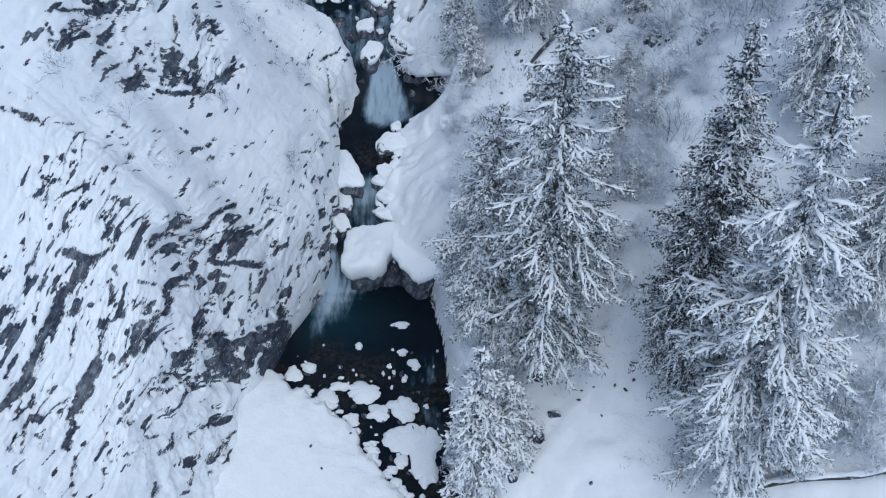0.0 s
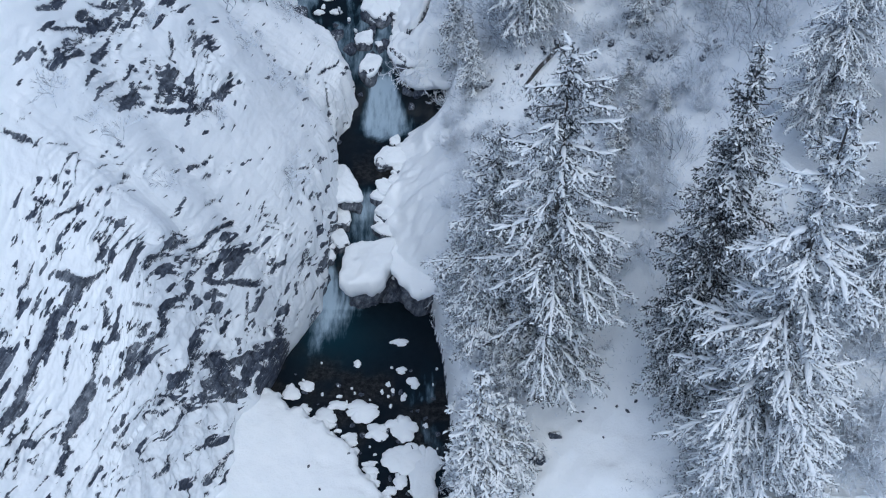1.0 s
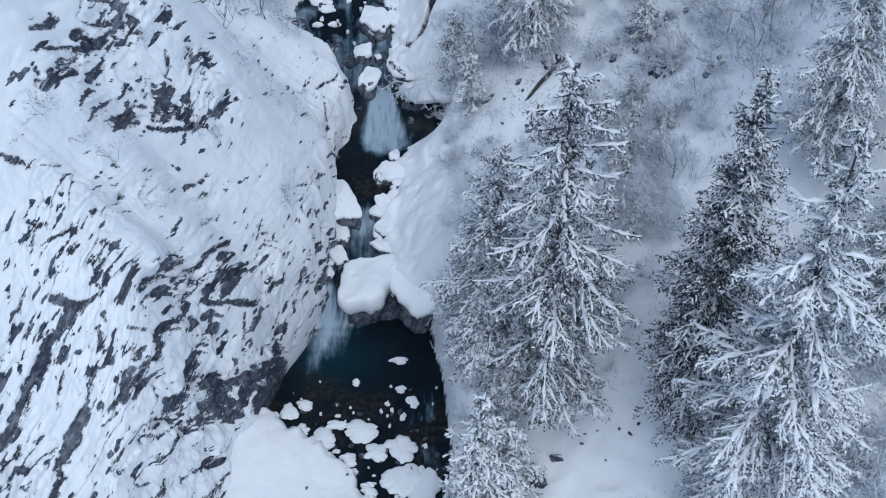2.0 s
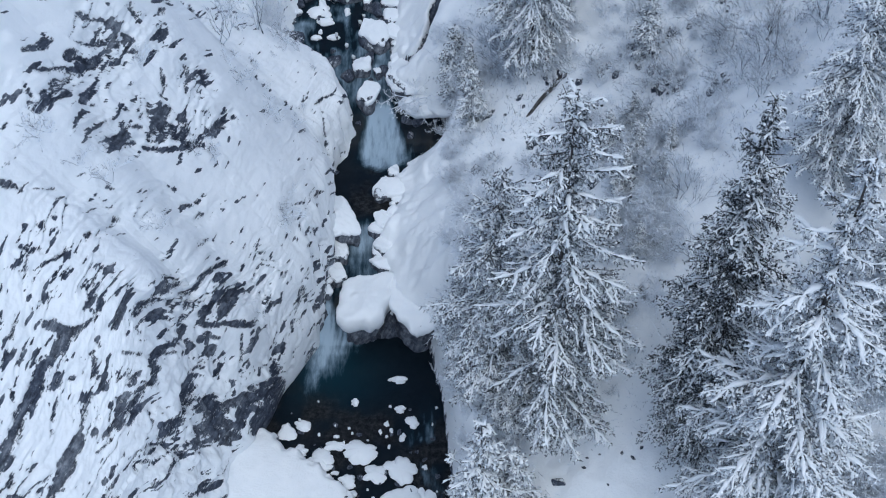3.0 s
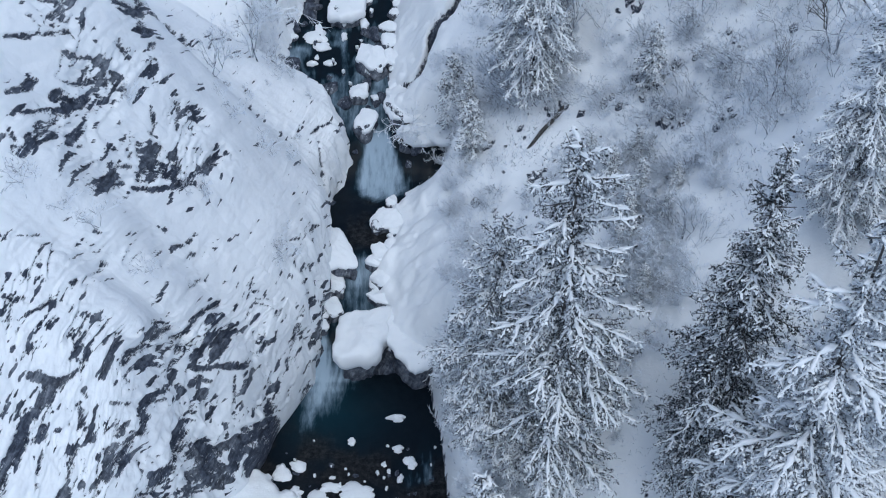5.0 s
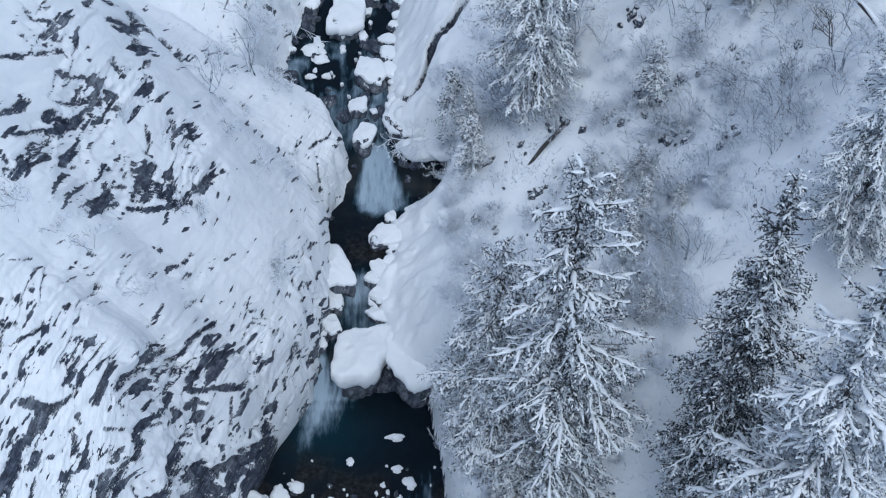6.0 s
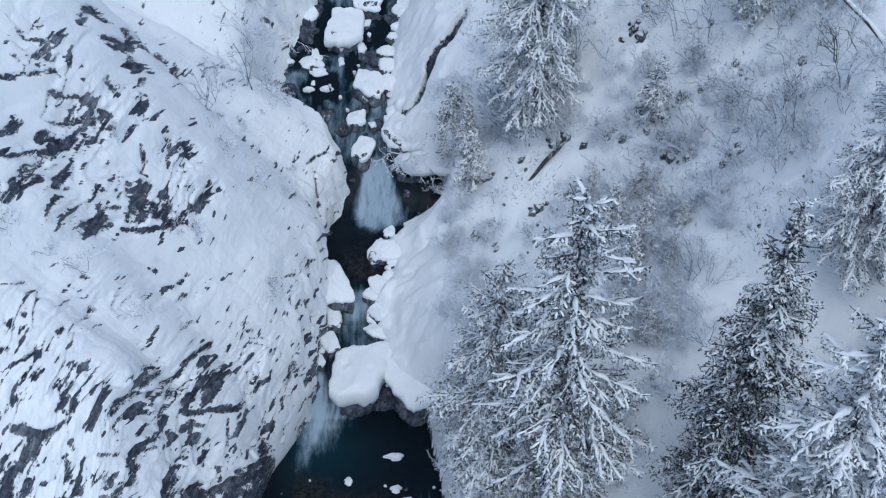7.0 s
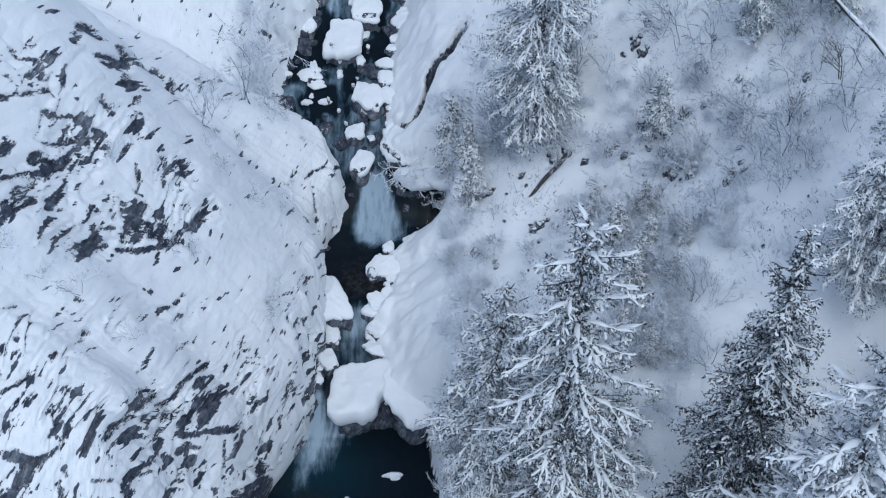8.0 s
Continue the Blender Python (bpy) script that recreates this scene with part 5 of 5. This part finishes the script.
# ---- rocks, stones and fallen timber on the slope ----
def lump_mesh(seed, square=2.2):
    rng = np.random.RandomState(seed)
    th, ph = np.meshgrid(np.linspace(0, 2 * math.pi, 28, endpoint=False), np.linspace(0.02, 3.12, 15))
    d = np.stack([np.sin(ph) * np.cos(th), np.sin(ph) * np.sin(th), np.cos(ph)], -1).reshape(-1, 3)
    faces = rng.normal(0, 1, (14, 3))
    faces /= np.linalg.norm(faces, axis=1, keepdims=True)
    v = d * (rng.uniform(0.45, 0.95, 14) / np.clip(d @ faces.T, 0.12, None)).min(1).clip(0.2, 1.15)[:, None]
    v = v * (1 + 0.35 * (fbm(v[:, 0] * 2.5 + seed, v[:, 1] * 2.5, v[:, 2] * 2.5, 4, 27) - 0.47))[:, None]
    i, k = np.meshgrid(np.arange(14), np.arange(28), indexing="ij")
    j = (k + 1) % 28
    f = np.stack([i * 28 + k, (i + 1) * 28 + k, (i + 1) * 28 + j, i * 28 + j], -1).reshape(-1, 4)
    me = mesh_of("rock", v, f, boulder_mat)
    paint(me, "bare", np.full(len(me.vertices), 0.62))
    return me


lump_meshes = [lump_mesh(k) for k in (3, 8, 14)]
stone_mesh = lump_mesh(21)
stone_mesh.attributes["bare"].data.foreach_set("value", np.full(len(stone_mesh.vertices), 0.95))


def rock(x, y, sx, sy, sz, turn, k=0):
    ob = new("rock", lump_meshes[k % 3])
    ob.matrix_basis = Matrix.LocRotScale(on_ground(x, y, 0.1), Euler((0.5, 0, turn)), (sx, sy, sz))
    tagged(ob, "dark rock breaking through the snow", "rock", "rocks on the slope")


# the rock at (7.5, 70.1) stands in for the dark hole by the fallen trunk
for k, (x, y, s) in enumerate(((6.9, 43.8, 0.7), (5.3, 42.7, 1.2), (4.2, 41.3, 1.1), (3.4, 70.2, 0.5), (6.4, 66.2, 0.7), (10.6, 69.0, 0.6), (13.6, 65.8, 0.6), (12.3, 74.6, 0.7), (11.6, 74.4, 0.5), (16.5, 62.9, 0.5), (14.1, 69.4, 0.5), (16.0, 71.2, 0.6), (13.4, 67.2, 0.6), (12.7, 67.8, 0.5), (13.0, 74.1, 0.35), (12.1, 75.0, 0.3), (13.6, 68.1, 0.7), (13.9, 65.4, 0.45), (5.9, 66.5, 0.35), (6.9, 66.3, 0.4), (7.5, 70.1, 0.7), (15.7, 68.8, 0.4), (6.0, 42.8, 0.8), (4.4, 41.0, 0.7), (11.0, 69.0, 0.4), (17.6, 69.4, 0.5))):
    rock(x, y, 0.8 * s, 0.55 * s, 0.6 * s, 0.7 * k, k)


outcrops = random.Random(52)
for x, y, count in ((13.7, 68.3, 6), (14.2, 65.4, 6), (4.2, 70.6, 4), (6.6, 66.6, 5), (12.4, 74.3, 5), (16.6, 63.2, 4), (10.8, 69.2, 4), (9.2, 59.5, 4), (15.6, 70.8, 5), (19.4, 66.2, 4), (12.2, 60.5, 3), (3.3, 66.2, 3), (7.8, 70.0, 5), (20.5, 74.5, 4), (16.0, 76.5, 4)):
    for k in range(count):
        size = outcrops.uniform(0.2, 0.6)
        rock(x + outcrops.gauss(0, 0.7), y + outcrops.gauss(0, 0.8), size, 0.7 * size, 0.8 * size, outcrops.uniform(0, 6), k)


def wet_rock(x, y, level, r, turn, k):
    ob = new("wet_rock", wet_meshes[k % 3])
    ob.matrix_basis = Matrix.LocRotScale((x, y, level + 0.02 * r), Euler((0.25 * math.sin(turn * 3), 0.25 * math.cos(turn * 2), turn)), (r, r * 0.75, r * 0.9))
    tagged(ob, "dark wet rock with a little snow beside the stream", "rock", "wet rocks in the stream")


wet_meshes = [lump_mesh(k) for k in (31, 37, 45)]
for me in wet_meshes:
    me.attributes["bare"].data.foreach_set("value", np.full(len(me.vertices), 1.0))
wet = random.Random(70)
for k in range(44):
    y = wet.uniform(77.5, 93.5)
    s = wet.random()
    x = float(left_x(y)) + wet.uniform(-0.3, 0.5) if s < 0.45 else float(right_x(y)) + wet.uniform(-0.5, 0.2) if s < 0.75 else wet.uniform(float(left_x(y)) + 1, float(right_x(y)) - 0.6)
    wet_rock(x, y, float(water_z(y)), wet.uniform(0.25, 0.95), wet.uniform(0, 6), k)
for k in range(16):
    y = wet.uniform(58.9, 72.5)
    x = float(left_x(y)) + wet.uniform(-0.2, 0.4) if k % 2 else float(right_x(y)) + wet.uniform(-0.35, 0.1)
    wet_rock(x, y, float(water_z(y)), wet.uniform(0.2, 0.5), wet.uniform(0, 6), k)


for k in range(46):
    y = wet.uniform(43.0, 53.5)
    x = wet.uniform(float(bank_edge(y)) + 0.2, float(right_x(y)) - 0.3)
    wet_rock(x, y, float(water_z(y)) - 0.03, wet.uniform(0.10, 0.30), wet.uniform(0, 6), k)
for k, (x, y, r) in enumerate(((-2.6, 75.6, 0.5), (-2.3, 74.6, 0.35), (-6.1, 75.4, 0.3), (-1.5, 75.6, 0.6))):
    wet_rock(x, y, float(water_z(y)), r, 1.3 * k, k)


def stone(x, y, s, turn):
    ob = new("stone", stone_mesh)
    ob.matrix_basis = Matrix.LocRotScale(on_ground(x, y, -0.02), Euler((0.2, 0, turn)), (s * 1.8, s * 0.8, s * 0.6))
    tagged(ob, "small dark stone lying on the snow", "stone", "stones on the snow")


for k, (x, y) in enumerate(((9.2, 44.7), (10.4, 44.5), (11.0, 44.2), (8.5, 44.7), (11.5, 44.6), (9.6, 43.1), (9.7, 46.1), (8.9, 39.7), (5.5, 40.9), (8.3, 44.2), (11.9, 46.0))):
    stone(x, y, 0.07 + 0.06 * ((k * 7) % 5) / 4, k)
scatter = random.Random(44)
for _ in range(90):
    x, y = scatter.uniform(3, 20), scatter.uniform(56, 82)
    stone(x, y, scatter.uniform(0.05, 0.15), scatter.uniform(0, 6))
for x, y, s in ((-8.4, 45.2, 0.1), (-7.6, 43.6, 0.08), (-5.4, 46.4, 0.12), (-4.9, 46.5, 0.08), (-5.9, 46.3, 0.08)):
    stone(x, y, s, x)


def timber(name, a, b, r, label, cover=True):
    """A fallen trunk between two places, snow along its top."""
    a, b = np.array(a), np.array(b)
    log = thing(name, tuple((a + b) / 2), label, "log")
    t = np.linspace(0, 1, 14)
    pts = (a + (b - a) * t[:, None]) - (a + b) / 2
    pts += 0.35 * r * np.stack([np.sin(t * 7 + a[0]), np.cos(t * 5 + a[1]), 1.5 * np.sin(t * 9 + a[0])], 1) + np.array((0, 0, 0.1)) * np.sin(t * 3.1)[:, None]
    wood, snow = Soup(), Soup()
    tube(wood, pts, [r * (1 - 0.35 * q) for q in t], 8)
    part("trunk", wood.mesh("trunk", bark_mat), log)
    if cover:
        rng = np.random.RandomState(int(abs(a[0]) * 10))
        tube(snow, pts + np.array((0, 0, r * 0.75)), r * (1.05 - 0.35 * t) * rng.uniform(0.55, 1.35, 14), 8, 0.75)
        part("snow_cover", snow.mesh("snow_cover", snow_mat), log, "band of snow along the trunk")


def rest(x, y, up=0.15):
    p = on_ground(x, y)
    return (p[0], p[1], p[2] + up)


timber("fallen_trunk", rest(18.0, 37.7, 0.5), rest(26.0, 36.8, 0.7), 0.26, "fallen trunk with snow along its top")
timber("fallen_trunk", rest(11.8, 37.9, 0.2), rest(6.5, 38.6, 0.1), 0.18, "long fallen trunk buried in snow")
timber("fallen_trunk", rest(8.3, 70.2, 0.10), rest(5.6, 68.3, -0.05), 0.17, "fallen rotten trunk half buried in snow", False)
timber("leaning_trunk", rest(24.6, 64.0, 0.4), rest(20.6, 71.4, 3.0), 0.15, "leaning broken trunk thick with snow")
dark_sapling = shrub_mesh(19, 4.6, 2, 0.25, 4, 0.06, 1.1, bark_mat)
for x, y, size, turn in ((19.4, 64.9, 0.65, 1.0), (22.2, 66.3, 0.7, 2.6), (11.6, 50.6, 0.4, 4.0)):
    shrub(x, y, dark_sapling, size, turn, "leafless sapling with a thin dark stem in the snow", "sapling", "tree", "bare saplings", 0.15)
shrub(14.0, 54.2, saplings[1], 0.6, 1.3, SAPLING, "sapling", "tree", "bare saplings", 0.6)
timber("leaning_trunk", rest(20.9, 38.2, 0.2), rest(20.1, 39.2, 0.9), 0.13, "short dark broken trunk in a thicket", False)
timber("leaning_trunk", rest(19.6, 40.0, 0.3), rest(22.4, 41.6, 1.2), 0.08, "thin dark dead trunk leaning on the slope", False)

dead = new("dead_branch", shrub_mesh(63, 2.6, 4, 1.0, 3, 0.04, 0.05, snow_mat))
dead.matrix_basis = Matrix.LocRotScale((0.1, 58.4, 1.1), Euler((0.5, -0.9, 0.4)), (1, 1, 1))
tagged(dead, "broken branches coated with snow at the pool's edge", "branch")


# ---- undergrowth: stalks and twig ends that stick out of the snow ----
def undergrowth(count):
    rng = np.random.RandomState(77)
    x, y = rng.uniform(0.8, 25, count), rng.uniform(40, 88, count)
    thick = fbm(x * 0.35, y * 0.35, 5, 4, 101)
    chute = np.exp(-(((x - 9.8) / 2.6) ** 2 + ((y - 43.5) / 4.5) ** 2))
    keep = rng.uniform(0, 1, count) < step(0.40, 0.62, thick) * (1 - chute)
    x, y = x[keep], y[keep]
    n = len(x)
    foot = np.stack([x, y, ground_height(x, y) - 0.03], 1)
    d = np.stack([rng.normal(0, 0.6, n), rng.normal(0, 0.6, n), rng.uniform(0.3, 1.0, n)], 1)
    d /= np.linalg.norm(d, axis=1, keepdims=True)
    side = np.cross(d, rng.normal(0, 1, (n, 3)))
    side /= np.linalg.norm(side, axis=1, keepdims=True)
    tall, wide = rng.uniform(0.15, 0.6, (n, 1)), rng.uniform(0.012, 0.028, (n, 1))
    mid = foot + d * tall * 0.5 + rng.normal(0, 0.04, (n, 3))
    v = np.stack([foot - side * wide, foot + side * wide, mid + side * wide * 0.8, foot + d * tall, mid - side * wide * 0.8], 1)
    f = np.array([(0, 1, 2), (0, 2, 4), (4, 2, 3)])
    me = mesh_of("undergrowth", v.reshape(-1, 3), (np.arange(n)[:, None, None] * 5 + f).reshape(-1, 3), twig_mat, False)
    tagged(new("undergrowth", me), "frosted dead stalks and twigs poking out of the snow", "undergrowth", kind="stuff")


undergrowth(60000)
